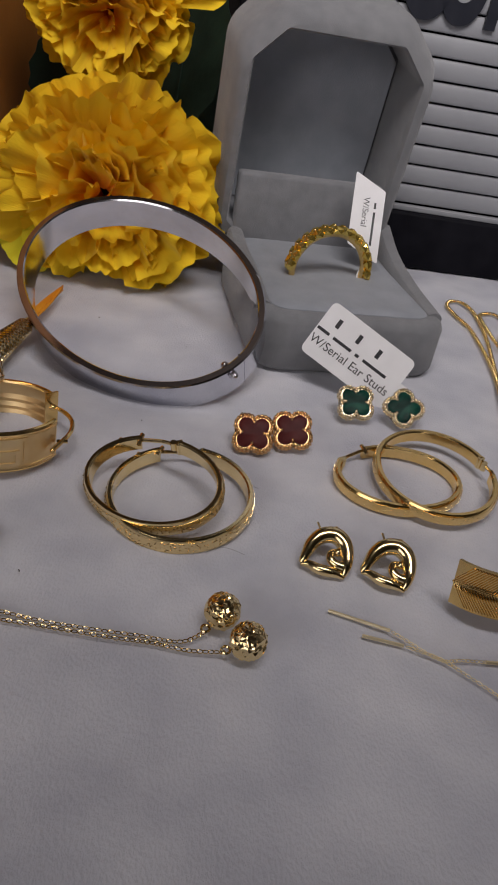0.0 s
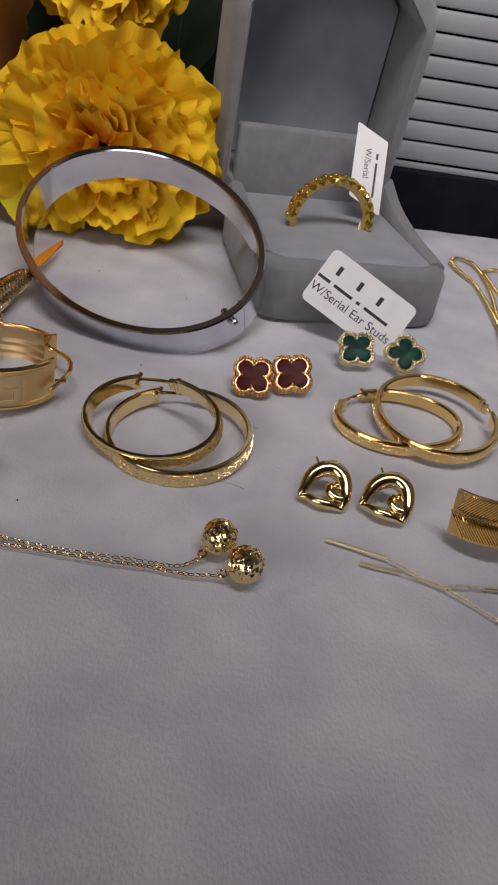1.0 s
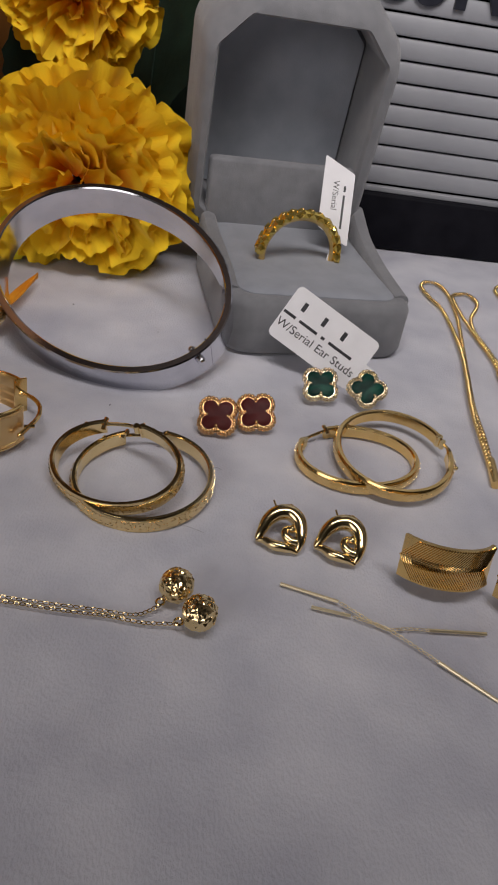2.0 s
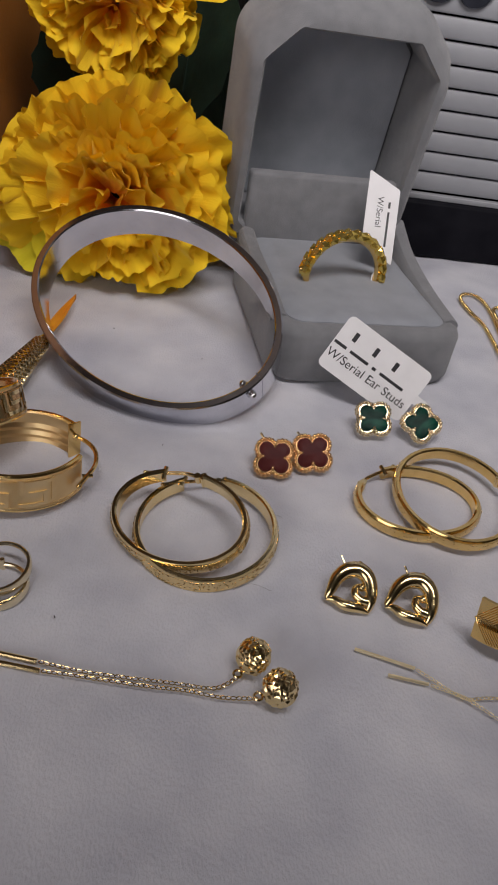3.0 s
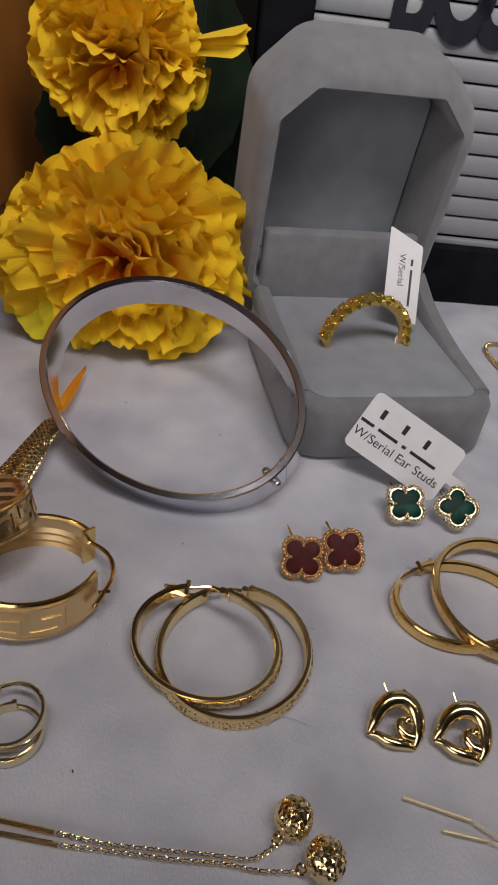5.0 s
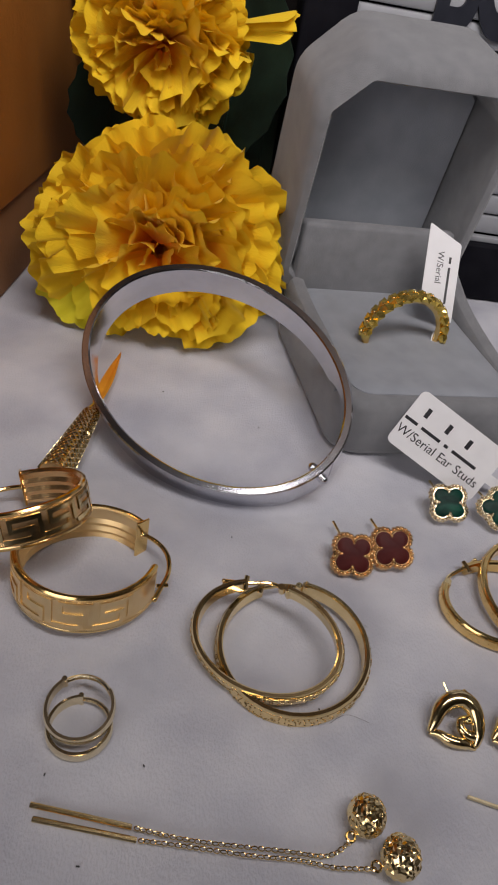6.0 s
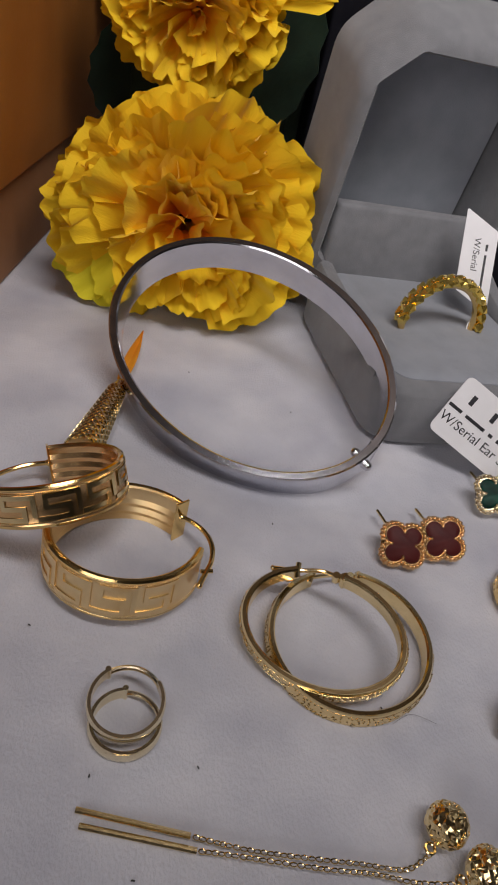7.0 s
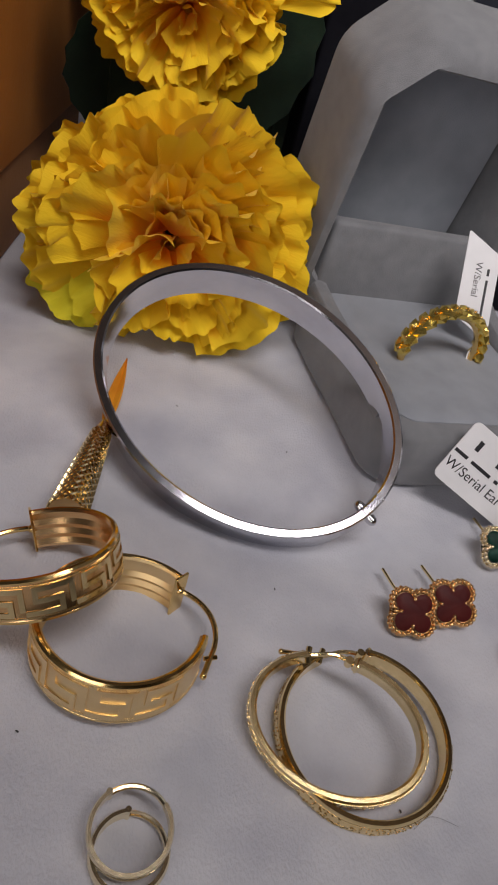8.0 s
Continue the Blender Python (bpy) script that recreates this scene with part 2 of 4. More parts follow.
def setting():
    def slab(name, x0, x1, y0, y1, z0, z1, material, label, cat):
        solo(name, block(x0, x1, y0, y1, z0, z1), material, label, cat, kind="structure", smooth=False)

    # unseen boards added as a closed booth; their dark tones cut bounce and reflections
    slab("tabletop", -42, 42, -32, 46, -3.5, -0.85, WOOD, "brown wooden table top under the white plush", "table top")
    slab("ceiling", -42, 42, -32, 46, 58, 60, DARK_WOOD, "unseen dark brown wooden board added over the display", "ceiling")
    slab("added_wall_west", -42, -40, -30, 44, -0.85, 58, WALL, "unseen plain grey-brown board added beside the display", "wall")
    slab("added_wall_east", 40, 42, -30, 44, -0.85, 58, WALL, "unseen plain grey-brown board added beside the display", "wall")
    slab("added_wall_south", -42, 42, -32, -30, -0.85, 58, WALL, "unseen plain grey-brown board added behind the viewer", "wall")
    slab("added_wall_north", -42, 42, 44, 46, -0.85, 58, WALL, "unseen plain grey-brown board added beyond the display", "wall")
    # a dark cloth hangs behind the display
    bm = bmesh.new()
    rings = []
    for i in range(77):
        x = -38 + i
        y = 40 + 0.8 * math.sin(x * 0.45) + 0.5 * math.sin(x * 1.1 + 1)
        rings.append([(x, y, -0.3), (x, y + 0.3, 22), (x, y + 0.2, 46), (x, y + 0.9, 46), (x, y + 0.9, -0.3)])
    loft(rings, bm=bm)
    solo("backdrop", bm, DARK_CLOTH, "black cloth hanging in folds behind the display", "backdrop", kind="structure")
    # plush cloth, gently uneven
    xs = [-39, -30, -22] + [-16 + 0.35 * i for i in range(92)] + [18, 25, 32, 39]
    ys = [-28, -15, -6] + [-2 + 0.4 * i for i in range(82)] + [32, 35, 39, 43]

    dents = []
    for k in range(72):
        t = radians(5 * k)
        p = BANGLE_POSE @ Vector((BANGLE_A * math.cos(t), BANGLE_B * math.sin(t), -BANGLE_W))
        if p.z < 0.1:
            dents.append((p.x, p.y, min(0.32, 0.1 - p.z)))

    def height(x, y):
        h = 0.06 * noise.noise(Vector((x * 0.35, y * 0.3, 1.0))) + 0.04 * noise.noise(Vector((x * 1.3, y * 0.9, 4.0)))
        # the pile gives way under the bangle
        press = max((d * math.exp(-((x - px) ** 2 + (y - py) ** 2) / 0.9) for px, py, d in dents), default=0.0)
        return h - 0.03 - press

    top = [[(x, y, height(x, y)) for x in xs] for y in ys]
    bm = loft(top, closed=False)
    low = [[(x, y, -0.8) for x in (xs[0], xs[-1])] for y in (ys[0], ys[-1])]
    loft(low, closed=False, bm=bm)
    solo("plush_cloth", bm, PLUSH, "white plush cloth spread flat over the table", "cloth", kind="structure")


setting()


def lint():
    bm = bmesh.new()
    for x, y in ((-2.72, 6.86), (-1.97, 11.36), (-5.29, 8.43), (-3.97, 6.55), (-3.25, 5.56), (-4.1, 15.8), (-1.7, 15.0), (-0.3, 8.1)):
        a = random.uniform(0, 6.28)
        d = Vector((math.cos(a), math.sin(a), 0)) * 0.02
        p = Vector((x, y, 0.015))
        tube([p - d, p + Vector((0, 0, 0.01)), p + d], 0.010, 5, bm)
    for x, y, s in ((-0.15, 7.9, 0.9), (0.35, 9.75, 0.3), (-6.8, 7.2, 0.5)):
        tube(spline([(x, y, 0.02), (x + 0.3 * s, y + 0.2 * s, 0.03), (x + 0.7 * s, y + 0.12 * s, 0.02)]), 0.0025, 4, bm)
    solo("lint", bm, LINT, "dark specks of lint and loose hairs on the plush", "lint", kind="stuff")


lint()

# ---- grey velvet ring box ----
BOX = pose(0.45, 14.5, 0, 0, 0, 15)


def rounded(x0, x1, y0, y1, r, seg=6):
    """Corner points of a rounded rectangle, counter-clockwise."""
    out = []
    for cx, cy, a0 in ((x1 - r, y0 + r, -90), (x1 - r, y1 - r, 0), (x0 + r, y1 - r, 90), (x0 + r, y0 + r, 180)):
        for k in range(seg + 1):
            a = radians(a0 + 90 * k / seg)
            out.append((cx + r * math.cos(a), cy + r * math.sin(a)))
    return out


def chamfered(x0, x1, z0, z1, cx, cz, low=0.25):
    """A lid's outline: cut top corners, small cut lower ones."""
    return [(x0 + low, z0), (x1 - low, z0), (x1, z0 + low), (x1, z1 - cz), (x1 - cx, z1), (x0 + cx, z1), (x0, z1 - cz), (x0, z0 + low)]


def soften(points, r=0.3, seg=4):
    """Rounds the corners of a closed outline."""
    out, n = [], len(points)
    for i in range(n):
        p, a, b = Vector(points[i]), Vector(points[i - 1]), Vector(points[(i + 1) % n])
        da, db = (a - p), (b - p)
        ra, rb = min(r, da.length * 0.45), min(r, db.length * 0.45)
        pa, pb = p + da.normalized() * ra, p + db.normalized() * rb
        for k in range(seg + 1):
            t = k / seg
            out.append(tuple((1 - t) ** 2 * pa + 2 * t * (1 - t) * p + t * t * pb))
    return out


def ring_box():
    box = thing("ring_box", "open grey velvet ring box standing on the plush", "ring box", BOX)
    x0, x1, d, h = -0.52, 4.38, 6.1, 1.45
    # base with softened top and bottom edges
    rings = []
    for inset, z in ((0.25, -0.03), (0.08, 0.05), (0.0, 0.2), (0.0, h - 0.22), (0.06, h - 0.08), (0.2, h)):
        rings.append([(x, y, z) for x, y in rounded(x0 + inset, x1 - inset, inset, d - inset, 0.75 - inset * 0.5)])
    part("base", loft(rings), VELVET, box)
    # cushion with a slot and a rolled rim beside it
    rings = []
    for inset, z in ((0.42, h - 0.05), (0.42, h + 0.02), (0.5, h + 0.07), (0.75, h + 0.09)):
        rings.append([(x, y, z) for x, y in rounded(x0 + inset, x1 - inset, inset, 5.8, 0.45)])
    part("cushion", loft(rings), VELVET_IN, box, "grey velvet cushion with a ring slot")
    for s in (-1, 1):
        x = (x0 + 0.24) if s < 0 else (x1 - 0.24)
        pts = spline([(x, 0.7, h - 0.04), (x, 2.5, h + 0.10), (x + (0.1 if s > 0 else 0), 4.3, h + (0.32 if s > 0 else 0.14)), (x + (0.22 if s > 0 else 0), 5.75, h + (0.72 if s > 0 else 0.3))], 6)
        rows = [[(p.x - 0.22, p.y, h - 0.2), (x + 0.2, p.y, 0.25), (p.x + 0.22, p.y, p.z - 0.02), (p.x + 0.16, p.y, p.z + 0.07), (p.x, p.y, p.z + 0.12), (p.x - 0.16, p.y, p.z + 0.07), (p.x - 0.22, p.y, p.z - 0.02)] for p in (Vector(q) for q in pts)]
        part("rim", loft(rows), VELVET, box)
    # back riser, between cushion and lid
    bm = block(x0 + 0.15, x1 - 0.4, 5.45, 5.9, h - 0.3, 3.36, 0.12)
    part("hinge_flap", bm, VELVET, box, "grey velvet flap over the hinge")
    # lid: a deep shell with cut upper corners, leaning forward
    lid = new("lid")
    lid.parent = box
    lid.empty_display_size = 0.01
    lean = LID_LEAN
    lid.matrix_basis = cm(Matrix.Translation((1.70, 5.52, 1.45)) @ pose(0, 0, 0, lean, 0, 0))
    W, H, D = 2.56, 5.85, 2.65
    outer = soften(chamfered(-W - 0.10, W + 0.24, 0, H + 0.36, 1.15, 1.15), 0.4)
    front = soften(chamfered(-W - 0.02, W + 0.08, 0.03, H + 0.12, 1.12, 1.12), 0.37)
    outer_b = soften(chamfered(-W + 0.12, W + 0.02, 0.2, H + 0.14, 1.12, 1.12), 0.4)
    inner = soften(chamfered(-W + 0.32, W - 0.34, 0.35, H - 0.34, 0.74, 0.74), 0.06)
    inner_r = soften(chamfered(-W + 0.26, W - 0.28, 0.3, H - 0.28, 0.78, 0.78), 0.08)
    mid = soften(chamfered(-W + 0.10, W - 0.10, 0.08, H - 0.10, 1.1, 1.1), 0.35)
    rings = [[(x, D, z) for x, z in outer_b], [(x, D - 0.25, z) for x, z in outer], [(x, 0.75, z) for x, z in outer], [(x, 0.2, z) for x, z in front], [(x, 0.03, z) for x, z in mid],
             [(x, 0.0, z) for x, z in inner_r], [(x, 0.1, z) for x, z in inner], [(x, 0.25, z) for x, z in inner], [(x, D - 0.5, z) for x, z in inner]]
    part("shell", loft(rings), VELVET, lid)
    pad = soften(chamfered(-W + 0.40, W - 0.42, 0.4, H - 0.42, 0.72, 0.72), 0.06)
    part("lining", loft([[(x, D - 0.49, z) for x, z in pad], [(x, D - 0.62, z) for x, z in pad]]), VELVET_LIT_LINING, lid, "smooth grey velvet lining")


LID_LEAN = 11.0
ring_box()


# ---- ring with yellow stones ----
def stone_ring():
    ring = thing("ring", "gold ring set with yellow marquise stones, upright in the box", "ring", RING)
    R = 1.02
    pts = [(R * math.cos(radians(a)), 0, R * math.sin(radians(a))) for a in range(-75, 256, 6)]
    part("shank", tube(pts, lambda t: 0.088, 8), GOLD, ring)
    k = 0
    for a in range(2, 180, 13):
        c = Vector((math.cos(radians(a)), 0, math.sin(radians(a))))
        for s in (-1, 1):
            bm = bmesh.new()
            bmesh.ops.create_icosphere(bm, subdivisions=1, radius=1.0)
            lean = 35 * s + random.uniform(-10, 10)
            m = Matrix.Translation(c * (R + 0.1) + Vector((0, s * 0.1, 0))) @ pose(0, 0, 0, 0, 90 - a, 0) @ pose(0, 0, 0, 0, 0, lean) @ Matrix.Diagonal((0.21, 0.135, 0.125, 1))
            bmesh.ops.transform(bm, matrix=m, verts=bm.verts)
            part("stone", bm, CRYSTAL_GOLD, ring, "faceted yellow stone" if k == 0 else "", smooth=False)
            k += 1
        bm = ball(c * (R + 0.2), 0.04, None, 6, 5)
        ball(c * (R + 0.15) + Vector((0, 0.17, 0)), 0.035, bm, 6, 5)
        ball(c * (R + 0.15) + Vector((0, -0.17, 0)), 0.035, bm, 6, 5)
        part("prong", bm, GOLD, ring)
    # clear plastic loop that ties the slip to the ring
    part("tie", tube([(R + 0.12 * math.cos(t), 0.1 * math.sin(t), -0.12 + 0.18 * math.sin(t)) for t in (k * 0.4 for k in range(16))], 0.02, 6, closed=True), PAPER, ring, "clear white tie")


RING = pose(1.50, 17.60, 1.66, 0, 0, 22)
stone_ring()


# ---- price slips ----
def slip_mesh(w, h, r, bend=0.0, shear=0.0):
    ring = [(x, y - shear * x) for x, y in rounded(0, w, 0, h, r)]
    return loft([[(x, y, z + bend * (x / w) ** 2) for x, y in ring] for z in (0.0, 0.025)])


def bars(parent, rows, z=0.028):
    for x0, x1, y0, y1 in rows:
        part("print_bar", block(x0, x1, y0, y1, z - 0.004, z + 0.002), INK, parent, smooth=False)


def studs_card():
    card = thing("price_tag", "white printed card leaning on the front of the ring box", "price tag", CARD)
    body = part("card", slip_mesh(2.35, 1.35, 0.14), PAPER, card)
    part("stub", slip_mesh(0.42, 0.22, 0.03), PAPER, card, "narrow end of the card", Matrix.Translation((2.33, 0.55, 0)))
    bars(card, [(0.34, 0.44, 0.87, 1.09), (0.92, 1.02, 0.87, 1.09), (1.48, 1.58, 0.87, 1.09)])
    bars(card, [(0.03, 0.36, 0.62, 0.69), (0.47, 0.98, 0.62, 0.69), (1.10, 1.20, 0.62, 0.69), (1.32, 1.98, 0.62, 0.69)])
    lettering("W/Serial Ear Studs", 0.29, INK, card, pose(0.03, 0.30, 0.027), 0.002)


CARD = pose(1.00, 14.21, 0.87, 62, 0, 0) @ pose(0, 0, 0, 0, 0, -27)
studs_card()


def ring_slip():
    slip = thing("price_slip", "narrow white printed paper slip hanging from the ring", "price slip", SLIP)
    part("card", slip_mesh(0.88, 2.05, 0.05, 0.0, 0.54), PAPER, slip)
    bars(slip, [(0.60, 0.66, 0.0, 0.95), (0.60, 0.66, 1.05, 1.22)])
    lettering("W/Serial", 0.24, INK, slip, pose(0.30, 1.35, 0.027, 0, 0, -90), 0.002)


SLIP = pose(1.95, 18.8, 2.16, 54, 0, 0) @ pose(0, 0, 0, 0, 0, 2)
ring_slip()


# ---- letter board ----
def letter_board():
    board = thing("letter_board", "white grooved letter board in a black frame", "letter board", BOARD)
    w, h = 24.0, 20.0
    part("frame_bar", block(-1.5, w + 1.5, 0, 1.8, 0, 1.93, 0.10), BLACK_PLASTIC, board)
    part("frame_bar", block(-1.5, w + 1.5, 0, 1.8, h, h + 1.6, 0.12), BLACK_PLASTIC, board)
    part("frame_bar", block(-1.5, 0, 0, 1.8, 1.93, h, 0.12), BLACK_PLASTIC, board)
    part("frame_bar", block(w, w + 1.5, 0, 1.8, 1.93, h, 0.12), BLACK_PLASTIC, board)
    part("backing", block(0, w, 1.1, 1.6, 1.93, h), BLACK_PLASTIC, board, "dark backing in the grooves")
    part("lip", block(0, w, 0.3, 0.6, 1.93, 2.11, 0.03), WHITE_SLAT, board)
    z, p, slat = 2.16, 0.649, None
    while z < h - p:
        if slat is None:
            prof = [(0.60, 0.01), (0.54, 0.03), (0.5, 0.12), (0.5, 0.47), (0.54, 0.57), (0.60, 0.60), (1.1, 0.60), (1.1, 0.01)]
            slat = mesh_of("slat", loft([[(x, y, q) for y, q in prof] for x in (0, w)]), WHITE_SLAT)
        ob = new("slat", slat)
        ob.parent = board
        ob.matrix_basis = cm(pose(0, 0, z))
        z += p
    for ch, x in zip("BOUN", LETTER_X):
        lettering(ch, 3.9, LETTER, board, pose(x, 0.43, LETTER_Z, 90, 0, 0) @ Matrix.Diagonal((0.57, 1, 1, 1)), 0.06, "letter", 0.13)


LETTER_X, LETTER_Z = (2.10, 3.25, 4.50, 6.05), 7.76
BOARD = pose(-0.85, 24.15, 0, 0, 0, 6.56)
letter_board()


# ---- cardboard carton ----
def carton():
    box = thing("cardboard_box", "brown cardboard box standing at the edge of the plush", "cardboard box", pose(-9.25, 12, 0))
    part("lower_wall", block(-14, 0, 0, 17, -0.02, 2.45, 0.08), CARTON_LOW, box, "lighter brown lower wall")
    part("lid", block(-14.2, 0.22, -0.2, 17.2, 2.45, 10.5, 0.1), CARTON, box, "orange-brown lid")


carton()

# ---- cloth flowers ----


def petal_mesh(name, length, width, ruffle, seed, material, cup=0.35, nu=27, nv=8):
    """A fan-shaped petal with a frilled, toothed edge; it grows along y and bends towards z."""
    rng = random.Random(seed)
    ph = [rng.uniform(0, 6.28) for _ in range(4)]
    bm = bmesh.new()
    grid = []
    for j in range(nv + 1):
        v = j / nv
        row = []
        for i in range(nu + 1):
            u = 2 * i / nu - 1
            w = width * (0.14 + 0.86 * v ** 0.75)
            teeth = 0.045 * abs(math.sin(6.5 * u + ph[1])) + 0.010 * math.sin(19 * u + ph[2]) + rng.uniform(-0.005, 0.005)
            edge = 1 - 0.20 * u * u + (0.05 * math.sin(2.6 * u + ph[0]) + teeth) * v ** 5
            y = length * v * edge
            x = w * u * (1 - 0.1 * (1 - v))
            z = cup * length * v * v * 0.5 + 0.22 * width * u * u * v
            z += ruffle * v ** 1.6 * (math.sin(3.0 * u + ph[1]) + 0.45 * math.sin(6.0 * u + ph[2]) + 0.3 * math.sin(4 * v + ph[3]))
            z += 0.45 * ruffle * v ** 5 * math.sin(11 * u + ph[0])
            row.append((x, y, z))
        grid.append(row)
    loft(grid, closed=False, bm=bm)
    return mesh_of(name, bm, material, sharp=False)


def flower(label, c, axis, R, layers, seed, floor=None, extra=(), gap=(0, 0), flat=0.0):
    """A full double flower at c: petals fan out round the axis in layers, and bend up where they meet the floor."""
    c, axis = Vector(c), Vector(axis).normalized()
    fl = thing("flower", label, "flower", Matrix.Translation(c), "yellow cloth flowers")
    ax = Vector((0, 0, 1)).cross(axis).normalized()
    ay = axis.cross(ax)
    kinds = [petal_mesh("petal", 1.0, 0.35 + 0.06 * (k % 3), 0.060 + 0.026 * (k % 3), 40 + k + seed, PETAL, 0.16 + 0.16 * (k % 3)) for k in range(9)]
    rng = random.Random(seed)

    def set_petal(name, me, th, a, L, twist, wide=1.0, ahead=0.0):
        d = math.sin(th) * (math.cos(a) * ax + math.sin(a) * ay) + math.cos(th) * axis
        if floor is not None and c.z + L * d.z < floor:
            dz = (floor - c.z) / L
            h = Vector((d.x, d.y, 0)).normalized() * math.sqrt(max(0.0, 1 - dz * dz))
            d = Vector((h.x, h.y, dz))
            if d.y < -0.2:
                L *= 0.66
        L *= 1 - flat * abs(d.z)
        nz = axis - d * axis.dot(d)
        nz = nz.normalized() if nz.length > 0.05 else ay.copy()
        nz = Matrix.Rotation(twist, 3, d) @ nz
        x = d.cross(nz)
        o = d * (0.10 * R) + axis * (ahead * R)
        ob = new(name, me)
        ob.parent = fl
        rot = Matrix(((x.x, d.x, nz.x, o.x), (x.y, d.y, nz.y, o.y), (x.z, d.z, nz.z, o.z), (0, 0, 0, 1)))
        ob.matrix_basis = cm(rot) @ Matrix.Diagonal((L * wide, L, L, 1))
        return ob

    for theta, count, length, spread, ahead in layers:
        off = rng.uniform(0, 6.28)
        for k in range(count):
            a = off + 6.2832 * (k + rng.uniform(-0.35, 0.35)) / count
            th = radians(theta + rng.uniform(-spread, spread))
            if ahead < 0.24 and gap[0] < math.degrees(a) % 360 < gap[1]:
                continue
            set_petal("petal", rng.choice(kinds), th, a, 0.92 * R * length * rng.uniform(0.84, 1.07), radians(rng.uniform(-32, 32)), rng.uniform(0.85, 1.2), ahead + rng.uniform(-0.03, 0.03))
    part("calyx", ball(axis * (-0.12 * R), 0.12 * R, None, 12, 8), LEAF, fl)
    for th, a, L, mat, text in extra:
        ob = set_petal("outer_petal", petal_mesh("outer_petal", 1.0, 0.42, 0.05, int(th * 7 + a), mat, 0.12), radians(th), radians(a), L, 0.2, 0.20 if mat == PETAL else 0.9, 0.0 if mat == PETAL else 0.18)
        tagged(ob, text)
    return fl


def aim(c, d, spin=0):
    """A pose at c whose z axis points along d."""
    q = Vector(d).to_track_quat("Z", "Y").to_matrix().to_4x4()
    return Matrix.Translation(c) @ q @ pose(0, 0, 0, 0, 0, spin)


FULL = [(110, 17, 0.92, 8, 0), (101, 19, 0.98, 10, 0), (93, 20, 1.0, 11, 0.05), (85, 20, 0.98, 12, 0.10), (77, 19, 0.95, 12, 0.15), (69, 17, 0.90, 12, 0.19), (61, 14, 0.84, 12, 0.22),
        (53, 10, 0.75, 12, 0.24), (42, 6, 0.60, 10, 0.26), (26, 3, 0.36, 8, 0.28)]
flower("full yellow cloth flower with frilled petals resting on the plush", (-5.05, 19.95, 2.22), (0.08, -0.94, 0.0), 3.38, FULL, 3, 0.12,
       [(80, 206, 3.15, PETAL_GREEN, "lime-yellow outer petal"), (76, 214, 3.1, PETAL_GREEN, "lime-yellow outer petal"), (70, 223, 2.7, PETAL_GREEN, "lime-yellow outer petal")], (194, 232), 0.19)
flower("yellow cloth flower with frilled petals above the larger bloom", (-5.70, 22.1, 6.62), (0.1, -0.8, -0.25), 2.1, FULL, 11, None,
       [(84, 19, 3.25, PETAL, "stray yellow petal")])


def leaf(m, L, W, seed):
    rng = random.Random(seed)
    grid, n = [], 12
    for j in range(n + 1):
        v = j / n
        w = W * math.sin(math.pi * min(v * 0.96 + 0.04, 1)) ** 0.8
        row = []
        for i in range(7):
            u = (i - 3) / 3
            tooth = 1 + 0.08 * (j % 2) * abs(u)
            row.append((w * u * tooth, L * v, 0.18 * W * abs(u) + 0.25 * L * v * v * 0.4 + 0.05 * rng.uniform(-1, 1)))
        grid.append(row)
    lo = [[(x, y, z - 0.04) for x, y, z in row] for row in grid]
    rings = [a + b[::-1] for a, b in zip(grid, lo)]
    th = thing("leaf", "dark green cloth leaf behind the flowers", "leaf", m, "dark cloth leaves")
    part("blade", loft(rings), LEAF, th)
    part("vein", tube([(0, L * k / 8, 0.25 * L * (k / 8) ** 2 * 0.4 + 0.03) for k in range(9)], lambda t: 0.06 * (1.1 - t), 6), LEAF, th)


leaf(pose(-4.2, 24.2, 3.0, 78, 0, -28), 6.0, 1.9, 1)
leaf(pose(-7.4, 23.8, 2.6, 80, 0, 36), 3.6, 1.3, 2)
leaf(pose(-6.5, 25.0, 5.0, 70, 0, 20), 6.0, 2.2, 3)
leaf(pose(-3.0, 25.0, 0.2, 75, 0, -8), 5.0, 1.8, 4)


# ---- steel bangle, tilted: its far side leans on the flower ----
def bangle():
    m = BANGLE_POSE
    bg = thing("bangle", "polished silver oval bangle leaning against the yellow flower", "bangle", m)
    a, b, w = BANGLE_A, BANGLE_B, BANGLE_W
    prof = [(-0.09, -0.03), (-0.06, 0.0), (0.06, 0.0), (0.09, -0.03), (0.09, -w + 0.03), (0.06, -w), (-0.06, -w), (-0.09, -w + 0.03)]
    part("band", band(a, b, 0, 360, prof, 180), STEEL, bg)
    # hinge line and screws by the opening
    t = radians(BANGLE_SCREW)
    p = Vector((a * math.cos(t), b * math.sin(t), 0))
    nrm = Vector((b * math.cos(t), a * math.sin(t), 0)).normalized()
    for side, s in ((nrm, 0.10), (-nrm, 0.07)):
        q = p + side * 0.07 + Vector((0, 0, -0.14))
        part("screw", tube([q, q + side * 0.03, q + side * 0.035, q + side * s], lambda f: 0.06 if f < 0.5 else 0.10, 12), STEEL, bg)
        part("screw_knob", ball(q + side * (s + 0.02), 0.095, None, 14, 10), STEEL, bg)
    t2 = radians(BANGLE_SCREW + 9)
    p2 = Vector((a * math.cos(t2), b * math.sin(t2), 0))
    part("seam", block(-0.10, 0.10, -0.02, 0.02, -w, 0.004), STEEL, bg, m=Matrix.Translation(p2) @ pose(0, 0, 0, 0, 0, BANGLE_SCREW + 9))


BANGLE_SCREW = -8.0
bangle()


